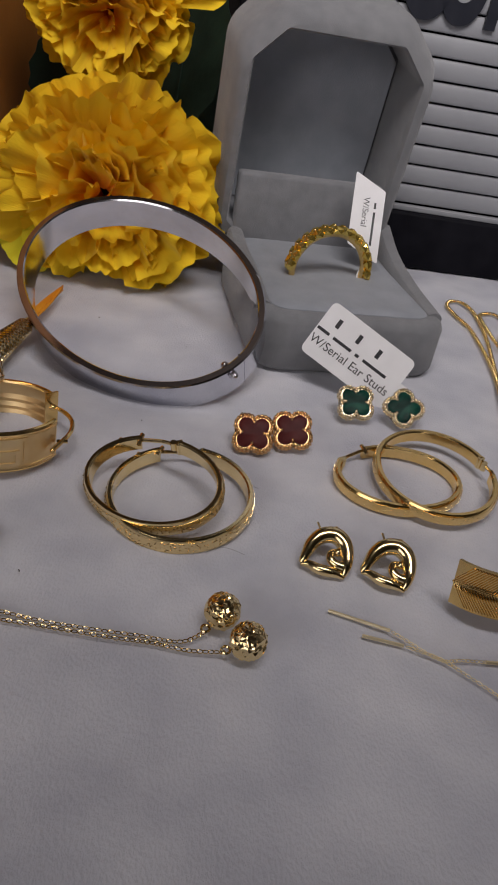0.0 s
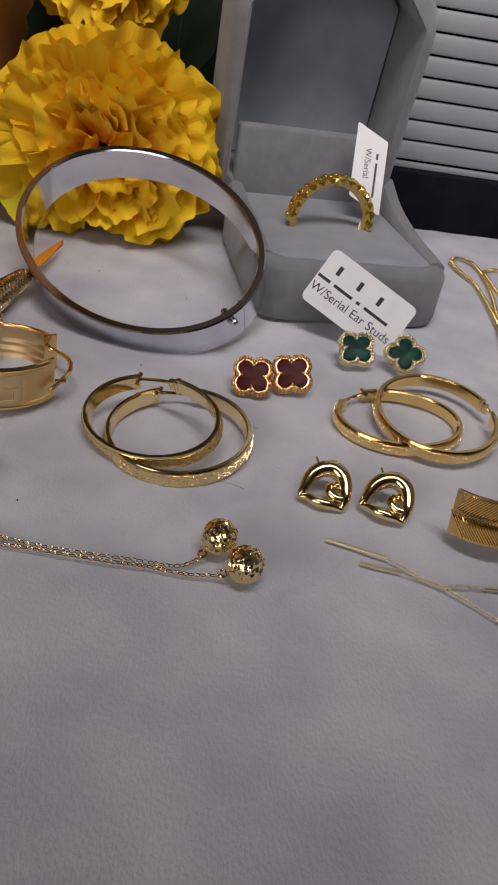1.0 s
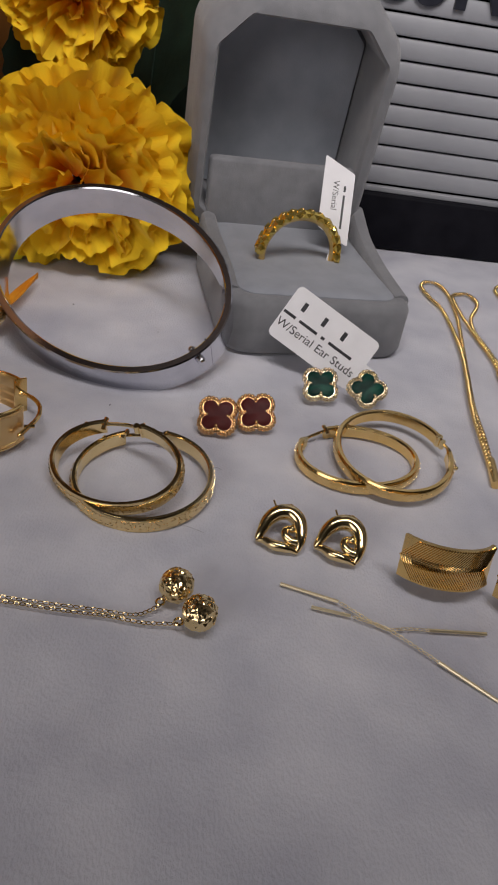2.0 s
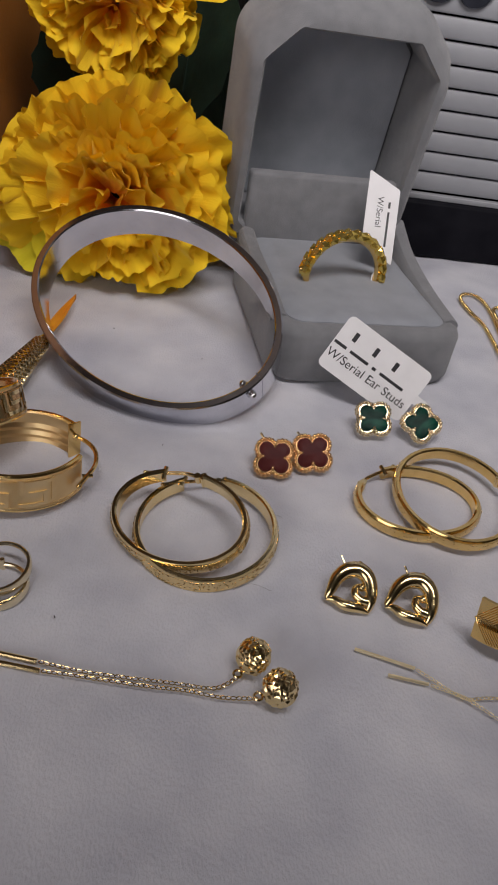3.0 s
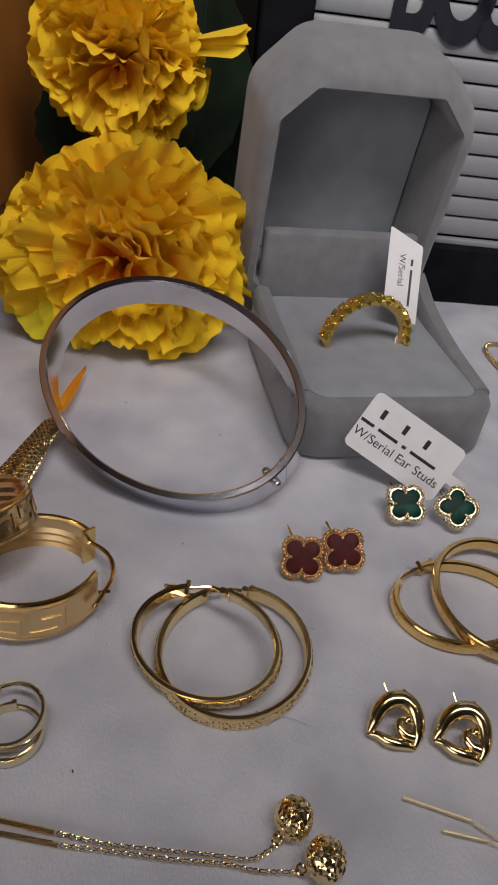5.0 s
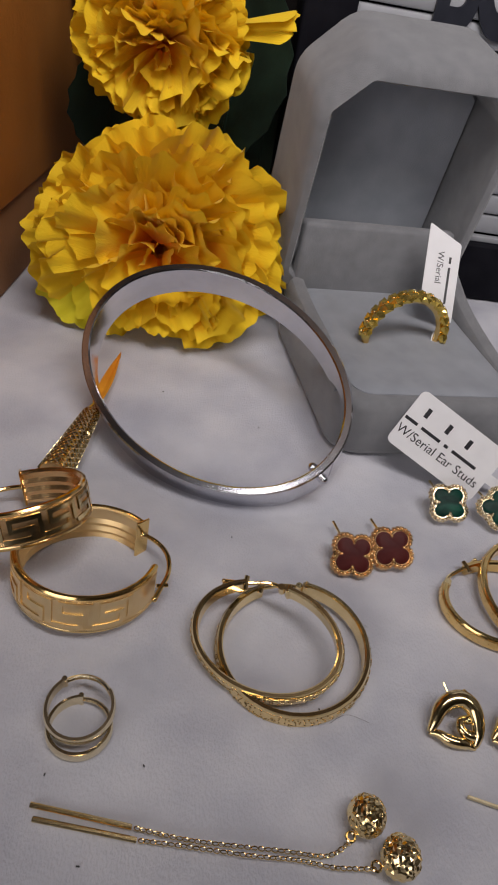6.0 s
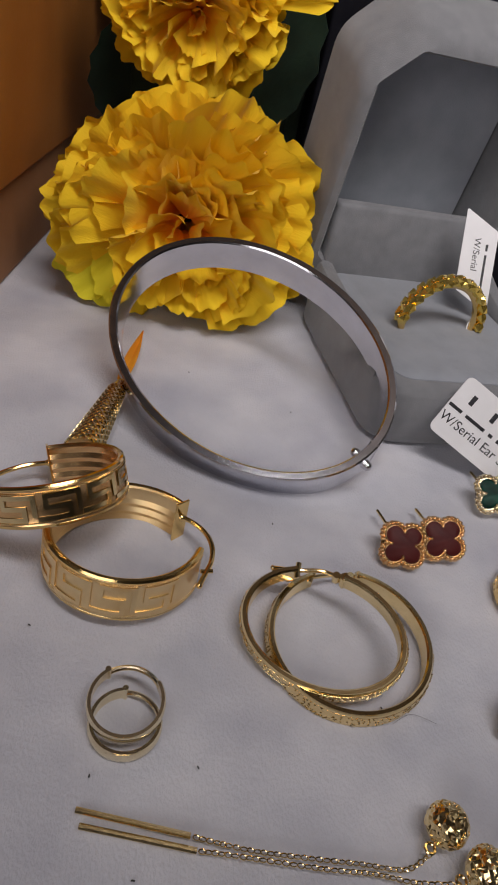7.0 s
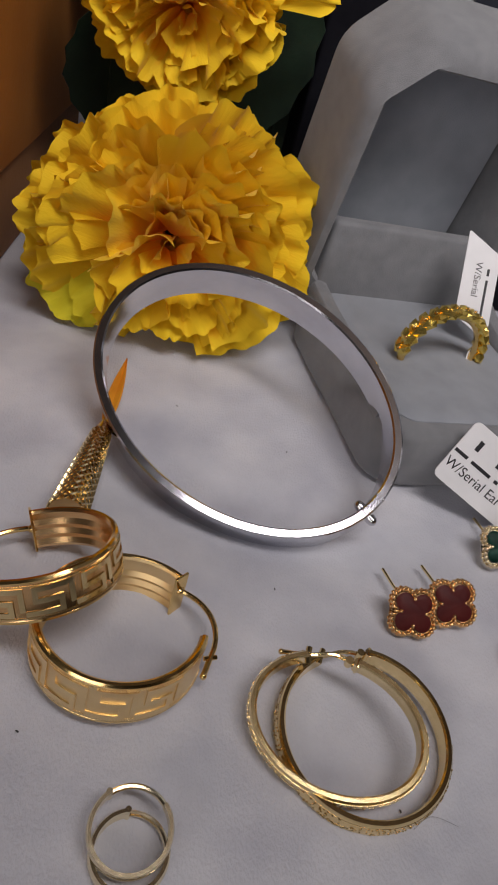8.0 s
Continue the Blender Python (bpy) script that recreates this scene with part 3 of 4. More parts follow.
# ---- wide hoops with a key pattern ----
def on_band(R, s, z, o):
    t = s / R
    return ((R + o) * math.cos(t), (R + o) * math.sin(t), z)


def raised(R, s0, s1, z0, z1, o, bm):
    n = max(1, int((s1 - s0) / 0.08))
    rings = []
    for k in range(n + 1):
        s = s0 + (s1 - s0) * k / n
        rings.append([on_band(R, s, z0, -0.01), on_band(R, s, z0, o), on_band(R, s, z1, o), on_band(R, s, z1, -0.01)])
    loft(rings, bm=bm)


def key_hoop(label, m, start, end, body, relief, clasp, R=1.07, w=0.6):
    hoop = thing("hoop_earring", label, "earring", m, "wide key-pattern hoops")
    prof = [(-0.055, -0.03), (-0.03, 0.0), (0.035, 0.0), (0.06, -0.04), (0.05, -0.07), (0.05, -w + 0.07), (0.06, -w + 0.04), (0.035, -w), (-0.03, -w)]
    for k in range(4):
        zc = -w + 0.06 + 0.16 * k
        prof += [(-0.05, zc - 0.04), (-0.075, zc), (-0.05, zc + 0.05), (-0.035, zc + 0.08)] if k < 3 else [(-0.055, zc)]
    part("band", band(R, R, start, end, prof, 110), body, hoop)
    # key pattern, raised on the outer face
    bm = bmesh.new()
    R2, o, L = R + 0.045, 0.026, 0.62
    s, stop = radians(start + 4) * R2, radians(end - 4) * R2
    while s + L < stop:
        t = 0.07
        z0, z1 = -w + 0.10, -0.10
        zm = (z0 + z1) / 2
        for a0, a1, b0, b1 in ((0, 0.52, z1 - t, z1), (0, t, zm + t / 2, z1 - t), (0, 0.38, zm - t / 2, zm + t / 2), (0.38 - t, 0.38, z0 + t, zm - t / 2), (-0.10, 0.38, z0, z0 + t), (0.52 - t, 0.52, z0 + t, z1 - t)):
            raised(R2, s + a0, s + a1, b0, b1, o, bm)
        s += L
    part("key_pattern", bm, relief, hoop, "bright raised key pattern")
    # rope borders and polished rims
    for zc in (-0.078, -w + 0.078):
        bm = bmesh.new()
        q = radians(start + 2) * R2
        while q < radians(end - 2) * R2:
            bmesh.ops.create_icosphere(bm, subdivisions=1, radius=0.017, matrix=Matrix.Translation(on_band(R2, q, zc, 0.008)))
            q += 0.034
        part("rope_border", bm, relief, hoop)
    for zc in (-0.03, -w + 0.03):
        pts = [on_band(R, radians(start + (end - start) * k / 90) * R, zc, 0.012) for k in range(91)]
        part("rim", tube(pts, 0.05, 8), GOLD, hoop, "polished rim")
    # end plate, hinge and ear wire
    t = radians(end if clasp < 0 else start)
    c, s_ = math.cos(t), math.sin(t)
    part("end_plate", block(-0.13, 0.13, -0.02, 0.02, -w - 0.02, 0.03, 0.01), GOLD, hoop, m=Matrix.Translation((R * c, R * s_, 0)) @ pose(0, 0, 0, 0, 0, math.degrees(t)))
    e = radians(start if clasp < 0 else end)
    pts = []
    for k in range(9):
        f = k / 8
        if clasp < 0:
            an = t + ((e + 2 * math.pi - t) % (2 * math.pi)) * f
        else:
            an = t - ((t - e) % (2 * math.pi)) * f
        rr = R + 0.02 + 0.19 * math.sin(f * 2.3)
        pts.append((rr * math.cos(an), rr * math.sin(an), -0.28 + 0.05 * math.sin(f * 3.1) - 0.12 * f))
    last, prev = Vector(pts[-1]), Vector(pts[-2])
    pts.append(tuple(last + (last - prev) * 1.7))
    part("ear_wire", tube(spline(pts, 4), 0.042, 8), GOLD, hoop)
    part("hinge", ball(pts[0], 0.085, None, 10, 8, (1, 1, 0.8)), GOLD, hoop)
    part("catch", tube([Vector(pts[-2]) + Vector((-0.09, -0.03, 0)), Vector(pts[-2]) + Vector((0.09, 0.03, 0))], 0.035, 8), GOLD, hoop)
    part("wire_tip", ball(pts[-1], 0.052, None, 8, 6), GOLD, hoop)


key_hoop("wide warm-gold hoop earring with a key pattern, lying flat", plane_pose((-4.30, 9.86, 0.78), 0.0, -0.13), 50, 352, SATIN_GOLD, SATIN_GOLD, 1, 1.14, 0.71)
key_hoop("wide two-tone gold hoop earring, key-patterned, tilted on another hoop", plane_pose((-5.68, 10.54, 1.12), 0.322, -0.379), -180, 108, ROSE_GOLD, PALE_GOLD, -1)


# ---- pair of textured hoops ----
def textured_hoop(label, m, a, b, w, start, end, wire, group, thick=0.05, mat=None, dots=420, dot=0.015):
    hoop = thing("hoop_earring", label, "earring", m, group)
    prof = [(-thick, -0.03), (-thick * 0.5, 0.0), (thick * 0.5, 0.0), (thick, -0.04), (thick * 1.3, -w / 2), (thick, -w + 0.04), (thick * 0.5, -w), (-thick * 0.5, -w), (-thick, -w + 0.03)]
    part("band", band(a, b, start, end, prof, 100), PALE_GOLD if mat == TEXTURED_GOLD else mat, hoop)
    o = thick + 0.006
    part("patterned_face", band(a, b, start + 2, end - 2, [(o - 0.02, -0.05), (o, -0.05), (o + thick * 0.3, -w / 2), (o, -w + 0.05), (o - 0.02, -w + 0.05)], 100), TEXTURED_GOLD if mat == TEXTURED_GOLD else GOLD, hoop, "finely pricked outer face" if mat == TEXTURED_GOLD else "engraved outer face")
    # pricked texture on the outer face
    bm = bmesh.new()
    rng = random.Random(5)
    for k in range(dots):
        t = radians(rng.uniform(start + 3, end - 3))
        z = rng.uniform(-w + 0.06, -0.06)
        nx, ny = b * math.cos(t), a * math.sin(t)
        ln = math.hypot(nx, ny)
        o = thick * 1.3 + 0.004 - thick * 0.3 * abs(z + w / 2) / (w / 2)
        bmesh.ops.create_icosphere(bm, subdivisions=1, radius=dot, matrix=Matrix.Translation((a * math.cos(t) + o * nx / ln, b * math.sin(t) + o * ny / ln, z)))
    part("pricked_texture", bm, PALE_GOLD, hoop)
    p0 = Vector((a * math.cos(radians(start)), b * math.sin(radians(start)), -w * 0.5))
    p1 = Vector((a * math.cos(radians(end)), b * math.sin(radians(end)), -w * 0.5))
    hp, ep = (p0, p1) if wire > 0 else (p1, p0)
    part("hinge_plate", block(-0.02, 0.02, -0.08, 0.08, -w * 0.42, w * 0.42, 0.01), PALE_GOLD, hoop, m=Matrix.Translation(hp) @ pose(0, 0, 0, 0, 0, 90 + math.degrees(math.atan2(hp.y, hp.x))))
    part("hinge", tube([hp + Vector((0, 0, 0.12)), hp + Vector((0, 0, -0.12))], 0.07, 10), PALE_GOLD, hoop)
    knuckle = hp + (ep - hp).normalized() * 0.13 + hp.normalized() * 0.03
    part("hinge_knuckle", tube([knuckle + Vector((0, 0, 0.09)), knuckle + Vector((0, 0, -0.09))], 0.06, 10), PALE_GOLD, hoop)
    mid = (hp + ep) / 2
    mid = mid * (1.0 + 0.10 / max(mid.length, 0.3))
    tip = ep + (ep - hp).normalized() * 0.38
    pts = spline([hp, hp * 0.6 + mid * 0.4 + (mid - (hp + ep) / 2) * 0.2, mid, ep + Vector((0, 0, 0.06)), tip], 5)
    part("ear_wire", tube(pts, 0.035, 8), PALE_GOLD, hoop)
    q = ep + Vector((0, 0, 0.04))
    part("catch", tube([q + Vector((-0.02, 0.10, 0.06)), q + Vector((0.0, -0.02, 0.05)), q + Vector((0.03, -0.12, 0.02))], 0.045, 8), PALE_GOLD, hoop)
    part("wire_tip", ball(tip, 0.045, None, 8, 6), PALE_GOLD, hoop)


textured_hoop("slim pricked gold hoop earring lying under its pair", plane_pose((-0.76, 9.01, 0.32), 0.03, 0.05, -30), 1.18, 1.21, 0.31, 150, 472, -1, "slim textured hoops", 0.05, TEXTURED_GOLD)
textured_hoop("slim pricked gold hoop earring lying across its pair", plane_pose((-1.25, 8.89, 0.55), 0.16, 0.27, -17), 1.17, 0.88, 0.31, 124, 448, -1, "slim textured hoops", 0.05, TEXTURED_GOLD)
textured_hoop("slim engraved gold hoop earring lying flat", plane_pose((3.17, 10.71, 0.26), 0.0, 0.02, 15), 1.20, 0.92, 0.26, 150, 472, 1, "slim engraved hoops", 0.06, GOLD, 150, 0.011)
textured_hoop("slim engraved gold hoop earring lying over its pair", plane_pose((3.87, 10.91, 0.40), 0.03, 0.05, 0), 1.13, 1.28, 0.26, 29, 366, 1, "slim engraved hoops", 0.06, GOLD, 150, 0.011)


# ---- clover studs ----
def clover_outline(r, lobe, n=14, arc=118):
    """Four round lobes."""
    out = []
    for q in range(4):
        base = 45 + 90 * q
        c = Vector((r * math.cos(radians(base)), r * math.sin(radians(base))))
        for k in range(n):
            a = radians(base - arc + 2 * arc * k / (n - 1))
            out.append((c.x + lobe * math.cos(a), c.y + lobe * math.sin(a)))
    return out


def clover_stud(name_colour, m, stone, metal, group, size, post, notch=0):
    st = thing("clover_stud", f"gold beaded clover stud earring with {name_colour} inlay on the plush", "earring", m, group)
    r, lobe = 0.222 * size, (0.158 - 0.012 * notch) * size
    outl = clover_outline(r, lobe)
    big = clover_outline(r, lobe + 0.06 * size, 14, 100 + 8 * notch)
    part("setting", loft([[(x, y, z) for x, y in big] for z in (-0.16, -0.02)]), metal, st)
    inner = clover_outline(r, lobe - 0.01)
    part("inlay", loft([[(x, y, z) for x, y in outl] for z in (-0.03, 0.0)] + [[(x * 0.96, y * 0.96, 0.012) for x, y in inner]]), stone, st, name_colour + " stone")
    edge = clover_outline(r, lobe + 0.055 * size, 10, 92 + 10 * notch)
    bead = None
    for layer, (zz, grow) in enumerate(((0.0, 1.0), (-0.10, 1.04))):
        for i, (x, y) in enumerate(edge):
            if bead is None:
                bead = mesh_of("bead", ball((0, 0, 0), 0.043 * size, None, 8, 6), metal)
            ob = new("bead", bead)
            ob.parent = st
            ob.matrix_basis = cm(pose(x * grow, y * grow, zz))
    for q in range(4):
        a = radians(90 * q)
        part("claw", ball((0.22 * size * math.cos(a), 0.22 * size * math.sin(a), 0.01), 0.036 * size, None, 8, 6), metal, st)
    tip = m.inverted() @ Vector(post)
    part("post", tube(spline([(0, 0, -0.12), (0, 0, -0.2), tip], 6), 0.028, 8), PALE_GOLD, st)
    return st


def face(c, n, spin):
    return aim(c, n, spin)


clover_stud("dark red", face((0.28, 11.10, 0.36), (-0.05, -0.66, 0.75), 6), RED_STONE, ROSE_GOLD, "red clover studs", 0.97, (-0.02, 12.15, 0.12))
clover_stud("dark red", face((1.04, 11.42, 0.39), (-0.05, -0.66, 0.75), 14), RED_STONE, ROSE_GOLD, "red clover studs", 0.97, (0.76, 12.4, 0.12))
clover_stud("green malachite", face((2.38, 12.98, 0.42), (0.0, -0.62, 0.78), 8), MALACHITE, WHITE_GOLD, "green clover studs", 1.0, (2.2, 14.0, 0.1), 1)
clover_stud("green malachite", face((3.44, 13.03, 0.47), (0.0, -0.6, 0.8), 48), MALACHITE, WHITE_GOLD, "green clover studs", 1.0, (3.3, 13.9, 0.1), 1)


# ---- polished openwork studs ----
def open_stud(m):
    """A puffed heart-like ring, thick at the crown and drawn out to two points, round an open middle."""
    st = thing("openwork_stud", "polished gold openwork stud earring with pointed tips", "earring", m, "openwork studs")
    line = [(-0.52, -0.22, 0.05), (-0.43, -0.02, 0.12), (-0.33, 0.20, 0.17), (-0.14, 0.37, 0.21), (0.10, 0.41, 0.22), (0.29, 0.28, 0.21), (0.37, 0.06, 0.19), (0.38, -0.18, 0.17), (0.33, -0.40, 0.10)]
    part("crown", tube(spline(line, 7), lambda t: 0.024 + 0.150 * math.sin(math.pi * (0.04 + 0.92 * t)) ** 0.75, 14), PALE_GOLD, st)
    sweep = [(-0.54, -0.23, 0.05), (-0.36, -0.24, 0.09), (-0.17, -0.33, 0.12), (0.02, -0.36, 0.13), (0.20, -0.38, 0.11), (0.35, -0.43, 0.08)]
    part("lower_sweep", tube(spline(sweep, 7), lambda t: 0.018 + 0.095 * math.sin(math.pi * (0.05 + 0.9 * t)), 12), PALE_GOLD, st)
    inner = [(0.30, -0.22, 0.15), (0.16, -0.20, 0.16), (0.05, -0.10, 0.17), (0.06, 0.03, 0.16), (0.17, 0.08, 0.15)]
    part("inner_scroll", tube(spline(inner, 7), lambda t: 0.105 - 0.035 * t, 12), PALE_GOLD, st)
    part("scroll_ball", ball((0.19, 0.06, 0.17), 0.09, None, 12, 8), PALE_GOLD, st)
    part("peg_ball", ball((0.13, 0.53, 0.25), 0.06, None, 10, 8, (0.9, 1.3, 1)), PALE_GOLD, st)
    part("post", tube([(-0.08, 0.32, 0.14), (-0.24, 0.70, 0.14)], 0.022, 8), PALE_GOLD, st)


open_stud(pose(1.77, 8.17, 0.12, 22, 0, 2) @ Matrix.Scale(0.79, 4))
open_stud(pose(2.77, 8.14, 0.13, 22, 0, -6) @ Matrix.Scale(0.79, 4))


# ---- wide cuffs with a woven pattern ----
def cuff(m):
    cf = thing("cuff_earring", "wide ribbed gold cuff earring standing on its edge", "earring", m, "ribbed cuffs")
    R, w = 0.92, 0.72
    rings = []
    for k in range(25):
        a = radians(-142 + 104 * k / 24)
        c, s = math.cos(a), math.sin(a)
        z0 = 0.0
        rings.append([((R - 0.06) * c, (R - 0.06) * s, z0), (R * c, R * s, z0), (R * c, R * s, w), ((R - 0.06) * c, (R - 0.06) * s, w)])
    part("band", loft(rings), GOLD, cf)
    for k in range(34):
        a = radians(-134 + 88 * k / 33)
        pts = []
        for j in range(9):
            f = j / 8
            an = a + radians(17.0) * (abs(2 * f - 1) - 0.5)
            pts.append(((R + 0.008) * math.cos(an), (R + 0.008) * math.sin(an), 0.03 + (w - 0.06) * f))
        part("rib", tube(pts, 0.017, 6), GOLD, cf)


cuff(pose(4.34, 8.17, 0.03, -16, 0, 2))
cuff(pose(5.92, 7.95, 0.03, -16, 0, -4))


# ---- small huggie hoops ----
def huggie(label, m, R):
    hg = thing("huggie_earring", label, "earring", m, "small huggie hoops")
    prof = [(-0.025, 0), (0.015, 0.0), (0.032, -0.03), (0.036, -0.09), (0.032, -0.15), (0.015, -0.18), (-0.025, -0.18)]
    part("band", band(R, R, 62, 330, prof, 70), WHITE_GOLD, hg)
    part("ear_wire", tube([(R * math.cos(radians(a)), R * math.sin(radians(a)), -0.1) for a in range(-35, 66, 8)], 0.035, 8), WHITE_GOLD, hg)
    part("hinge", tube([(R * math.cos(radians(62)), R * math.sin(radians(62)), 0.02), (R * math.cos(radians(62)), R * math.sin(radians(62)), -0.2)], 0.038, 10), WHITE_GOLD, hg)


huggie("small slim gold huggie hoop lying flat", plane_pose((-3.70, 7.21, 0.19), 0.02, 0.0, 40), 0.425)
huggie("small slim gold huggie hoop propped on its pair", plane_pose((-3.74, 7.36, 0.39), 0.03, 0.14, 70), 0.455)


# ---- threader earrings with faceted beads ----
def chain_links(points, step, r, bm):
    pts = spline(points, 24)
    dist, last, k = 0.0, pts[0], 0
    for p in pts[1:]:
        dist += (p - last).length
        if dist >= step:
            d = (p - last).normalized()
            q = d.to_track_quat("X", "Z").to_matrix()
            ring = []
            for j in range(10):
                a = 6.2832 * j / 10
                v = Vector((step * 0.66 * math.cos(a), r * math.sin(a), 0))
                if k % 2:
                    v = Vector((v.x, v.y * 0.5, v.y * 0.85))
                ring.append(p + q @ v)
            tube(ring, r * 0.34, 5, bm, closed=True)
            dist, k = 0.0, k + 1
        last = p


def threader(label, bar0, bar1, line, bead, ring_at):
    th = thing("threader_earring", label, "earring", None, "threader earrings")
    part("bar", tube([bar0, Vector(bar0) * 0.5 + Vector(bar1) * 0.5, bar1], 0.036, 8), PALE_GOLD, th)
    bm = bmesh.new()
    chain_links([bar1, *line], 0.062, 0.026, bm)
    part("chain", bm, PALE_GOLD, th, "fine gold link chain")
    bm = bmesh.new()
    bmesh.ops.create_icosphere(bm, subdivisions=4, radius=0.265, matrix=Matrix.Translation(bead) @ Matrix.Diagonal((0.95, 1.0, 0.95, 1)))
    for v in bm.verts:
        v.co += Vector((random.uniform(-1, 1), random.uniform(-1, 1), random.uniform(-1, 1))) * 0.013
    part("faceted_bead", bm, PALE_GOLD, th, "faceted gold bead", smooth=False)
    part("bead_ring", tube([Vector(ring_at) + Vector((0.06 * math.cos(a), 0.06 * math.sin(a), 0)) for a in (k * 0.6283 for k in range(10))], 0.02, 6, closed=True), PALE_GOLD, th)


threader("gold bar threader earring with chain and faceted bead laid on plush", (-4.02, 6.15, 0.045), (-2.71, 6.07, 0.045),
         [(-2.07, 6.02, 0.05), (-1.46, 6.03, 0.05), (-0.78, 6.06, 0.05), (-0.22, 6.08, 0.05), (0.07, 6.26, 0.1)], (0.27, 6.55, 0.27), (0.08, 6.32, 0.12))
threader("gold bar threader earring with chain and faceted bead laid on plush", (-3.94, 5.99, 0.045), (-2.62, 5.93, 0.045),
         [(-2.13, 5.94, 0.05), (-1.18, 5.95, 0.05), (-0.6, 5.98, 0.05), (-0.1, 5.96, 0.05), (0.42, 6.00, 0.1)], (0.68, 6.11, 0.27), (0.40, 6.02, 0.12))


def wire_threader(label, p0, p1, line):
    th = thing("threader_earring", label, "earring", None, "plain threader earrings")
    part("bar", tube([p0, p1], 0.027, 8), BRUSHED_GOLD, th)
    bm = bmesh.new()
    chain_links([p1, *line], 0.06, 0.022, bm)
    part("chain", bm, BRUSHED_GOLD, th, "fine gold link chain")
    part("end_bar", tube([line[-1], tuple(Vector(line[-1]) + (Vector(line[-1]) - Vector(line[-2])).normalized() * 0.9)], 0.027, 8), BRUSHED_GOLD, th)


wire_threader("slim gold threader earring laid on the plush", (1.81, 7.12, 0.045), (2.72, 6.94, 0.045), [(2.95, 6.80, 0.05), (3.39, 6.56, 0.05), (3.75, 6.62, 0.05), (4.08, 6.66, 0.05)])
wire_threader("slim gold threader earring laid on the plush", (2.30, 6.75, 0.045), (2.90, 6.70, 0.045), [(3.15, 6.62, 0.07), (3.39, 6.56, 0.07), (3.67, 6.42, 0.05), (4.15, 6.10, 0.05)])


# ---- box chain bracelet in loops ----
def box_chain(label, pts, size=0.085):
    ch = thing("chain_necklace", label, "necklace", None, "looped gold chains")
    line = spline(pts, 20)
    bm = bmesh.new()
    dist, last, k = 0.0, line[0], 0
    for p in line[1:]:
        dist += (p - last).length
        if dist >= size * 0.8:
            d = (p - last).normalized().to_track_quat("X", "Z").to_matrix().to_4x4()
            bmesh.ops.create_icosphere(bm, subdivisions=2, radius=size * 0.56, matrix=Matrix.Translation(p) @ d @ Matrix.Diagonal((0.75, 1, 1, 1)))
            dist, k = 0.0, k + 1
        last = p
    part("link_chain", bm, GOLD, ch)
    d = (line[0] - line[6]).normalized()
    part("clasp", tube([line[0] - d * 0.5, line[0], line[0] + d * 0.35], 0.1, 10), GOLD, ch)
    return ch


Z = 0.07
box_chain("gold box chain laid in a narrow loop on the plush", [(6.0, 11.0, Z), (6.08, 12.27, Z), (6.1, 13.6, Z), (6.27, 15.4, Z), (6.45, 17.1, Z), (6.62, 18.8, Z), (6.68, 20.3, Z), (6.6, 21.3, Z), (6.37, 21.8, Z), (6.0, 21.75, Z), (5.82, 21.25, Z), (5.98, 20.4, Z), (6.26, 19.4, Z), (6.36, 17.1, Z), (6.2, 15.2, 0.12), (6.0, 13.2, 0.12), (5.95, 11.0, 0.12)], 0.11)
box_chain("gold box chain laid in a narrow loop on the plush", [(7.2, 15.2, Z), (7.15, 16.6, Z), (6.96, 18.0, Z), (6.72, 18.9, 0.2), (6.66, 20.1, 0.2), (6.85, 20.95, Z), (7.32, 21.23, Z), (7.55, 20.69, Z), (7.4, 20.0, Z), (7.08, 19.14, Z), (7.0, 18.2, Z), (7.2, 16.8, Z), (7.32, 15.2, Z)], 0.11)
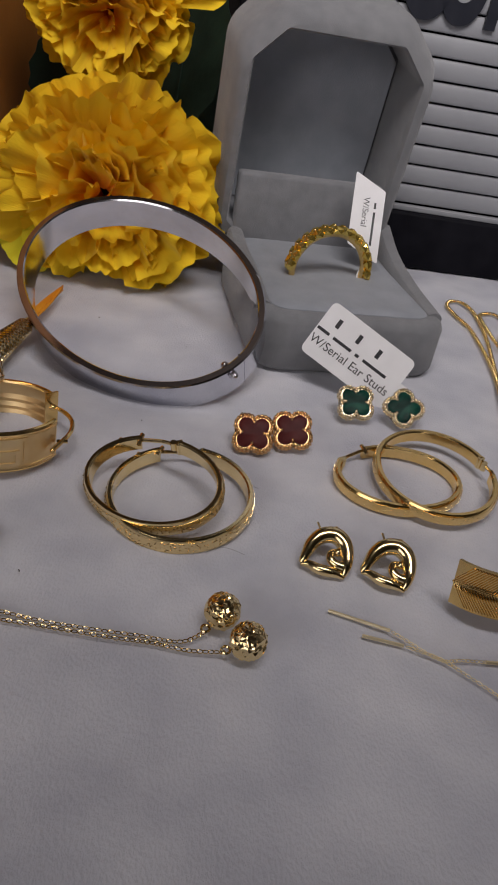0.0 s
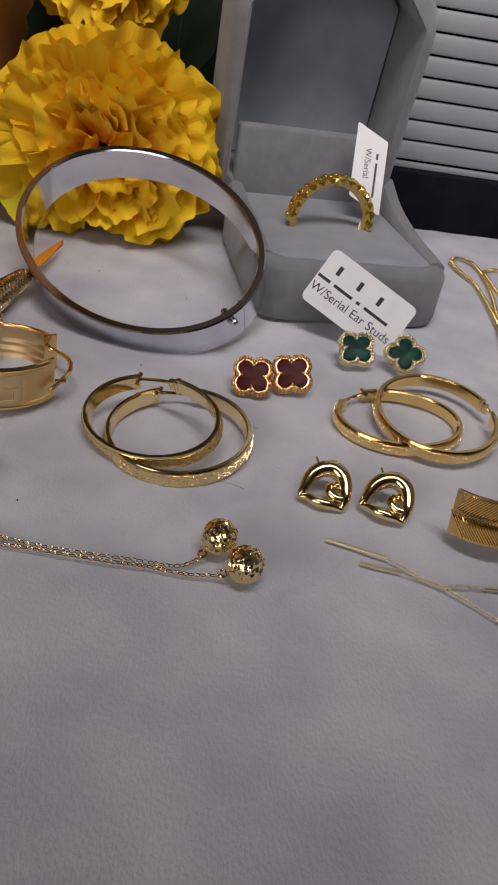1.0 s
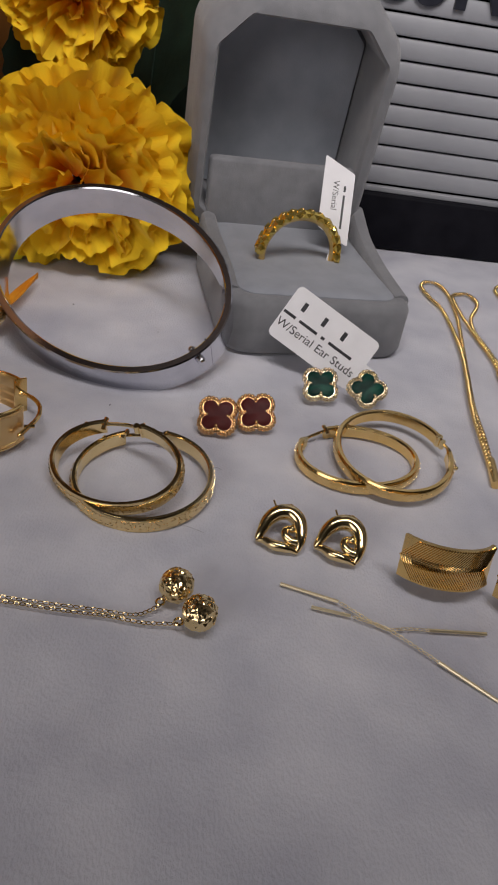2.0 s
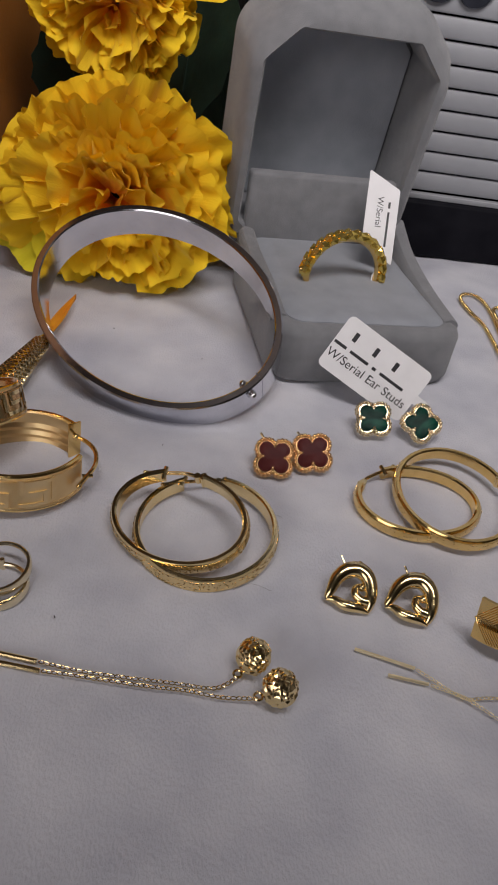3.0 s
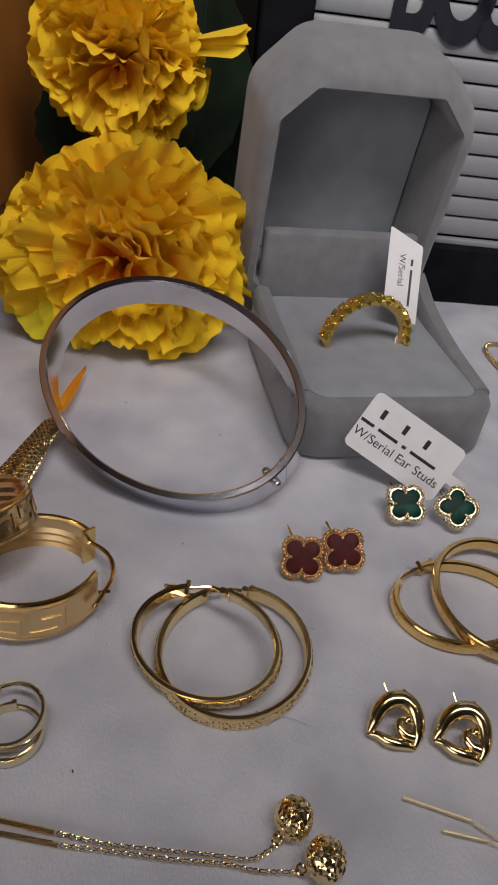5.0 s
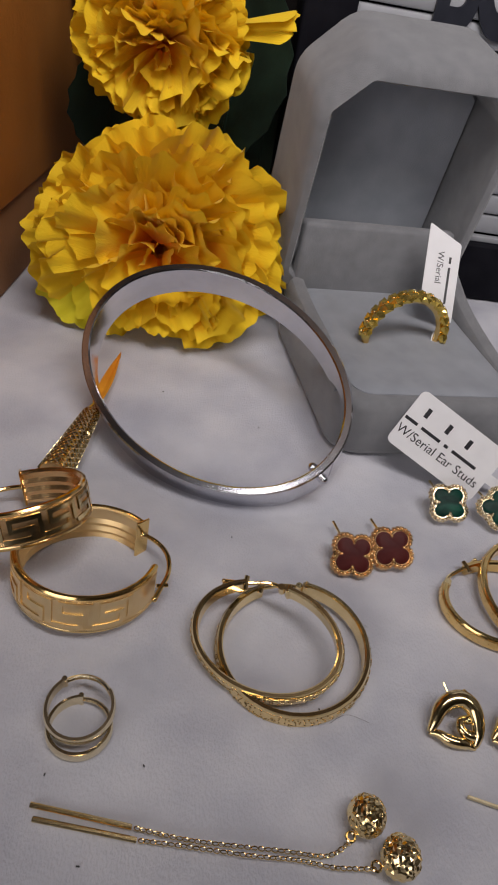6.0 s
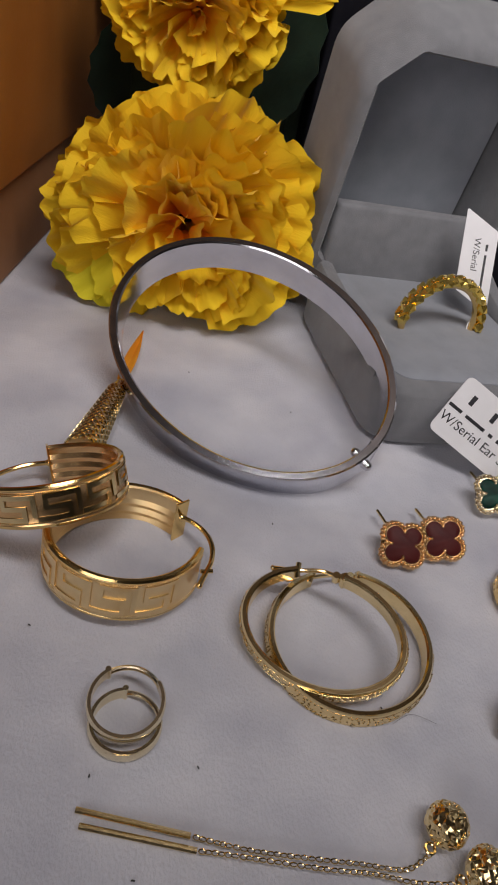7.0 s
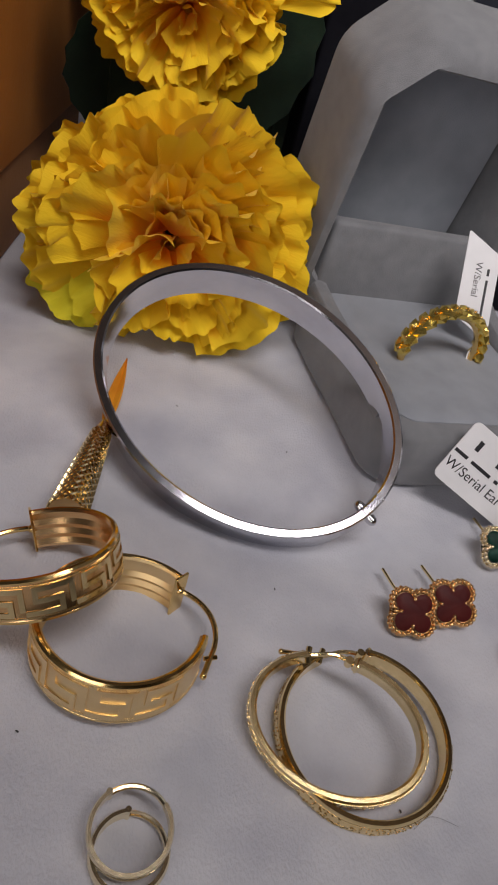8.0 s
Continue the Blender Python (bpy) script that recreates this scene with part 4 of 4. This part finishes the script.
box_chain("gold box chain laid in a narrow loop on the plush", [(9.4, 17.0, Z), (8.9, 19.5, Z), (8.47, 21.6, Z), (8.6, 22.4, Z), (9.0, 22.6, Z), (9.3, 22.0, Z), (9.6, 20.0, Z)], 0.11)


# ---- mesh tassel with an orange petal ----
def tassel():
    ts = thing("mesh_drop_earring", "woven gold mesh drop lying beside the bangle", "earring")
    a, b = Vector((-5.52, 11.9, 0.33)), Vector((-5.40, 14.1, 0.25))
    pts = [a + (b - a) * k / 20 for k in range(21)]
    part("core", tube(pts, lambda t: 0.30 - 0.14 * t, 14), SATIN_GOLD, ts)
    d = (b - a).normalized()
    u = Vector((0, 0, 1)).cross(d).normalized()
    v = d.cross(u)
    for k in range(14):
        for s in (-1, 1):
            line = []
            for j in range(25):
                f = j / 24
                an = 6.2832 * k / 14 + s * f * 6.0
                r = 0.325 - 0.145 * f
                line.append(a + (b - a) * f + r * (math.cos(an) * u + math.sin(an) * v))
            part("mesh_wire", tube(line, 0.027, 5), PALE_GOLD, ts)
    part("cap", tube([b, b + d * 0.25, b + d * 0.45], lambda t: 0.17 - 0.08 * t, 12), ROSE_GOLD, ts)
    part("loop", tube([b + d * 0.3 + Vector((0.12 + 0.1 * math.cos(t), 0.1 * math.sin(t), 0)) for t in (k * 0.5236 for k in range(12))], 0.03, 6, closed=True), ROSE_GOLD, ts)


tassel()


def fallen_petal():
    rings = []
    for k in range(11):
        f = k / 10
        w = 0.13 * math.sin(math.pi * (0.15 + 0.85 * f) ** 0.8) + 0.01
        c = Vector((-5.38, 14.5, 0.22)).lerp(Vector((-5.36, 16.75, 0.22)), f)
        rings.append([c + Vector((w * math.cos(t), 0, 0.05 * math.sin(t) + 0.1 * abs(math.cos(t)))) for t in (q * 0.785398 for q in range(8))])
    solo("fallen_petal", loft(rings), PETAL_ORANGE, "narrow orange cloth petal lying on the plush", "petal")


PETAL_ORANGE = plain("orange_petal", (0.72, 0.26, 0.01), (0.85, 0.38, 0.02), 120, 0.7, 0.0, 0.4, 0.0004, 700)
fallen_petal()
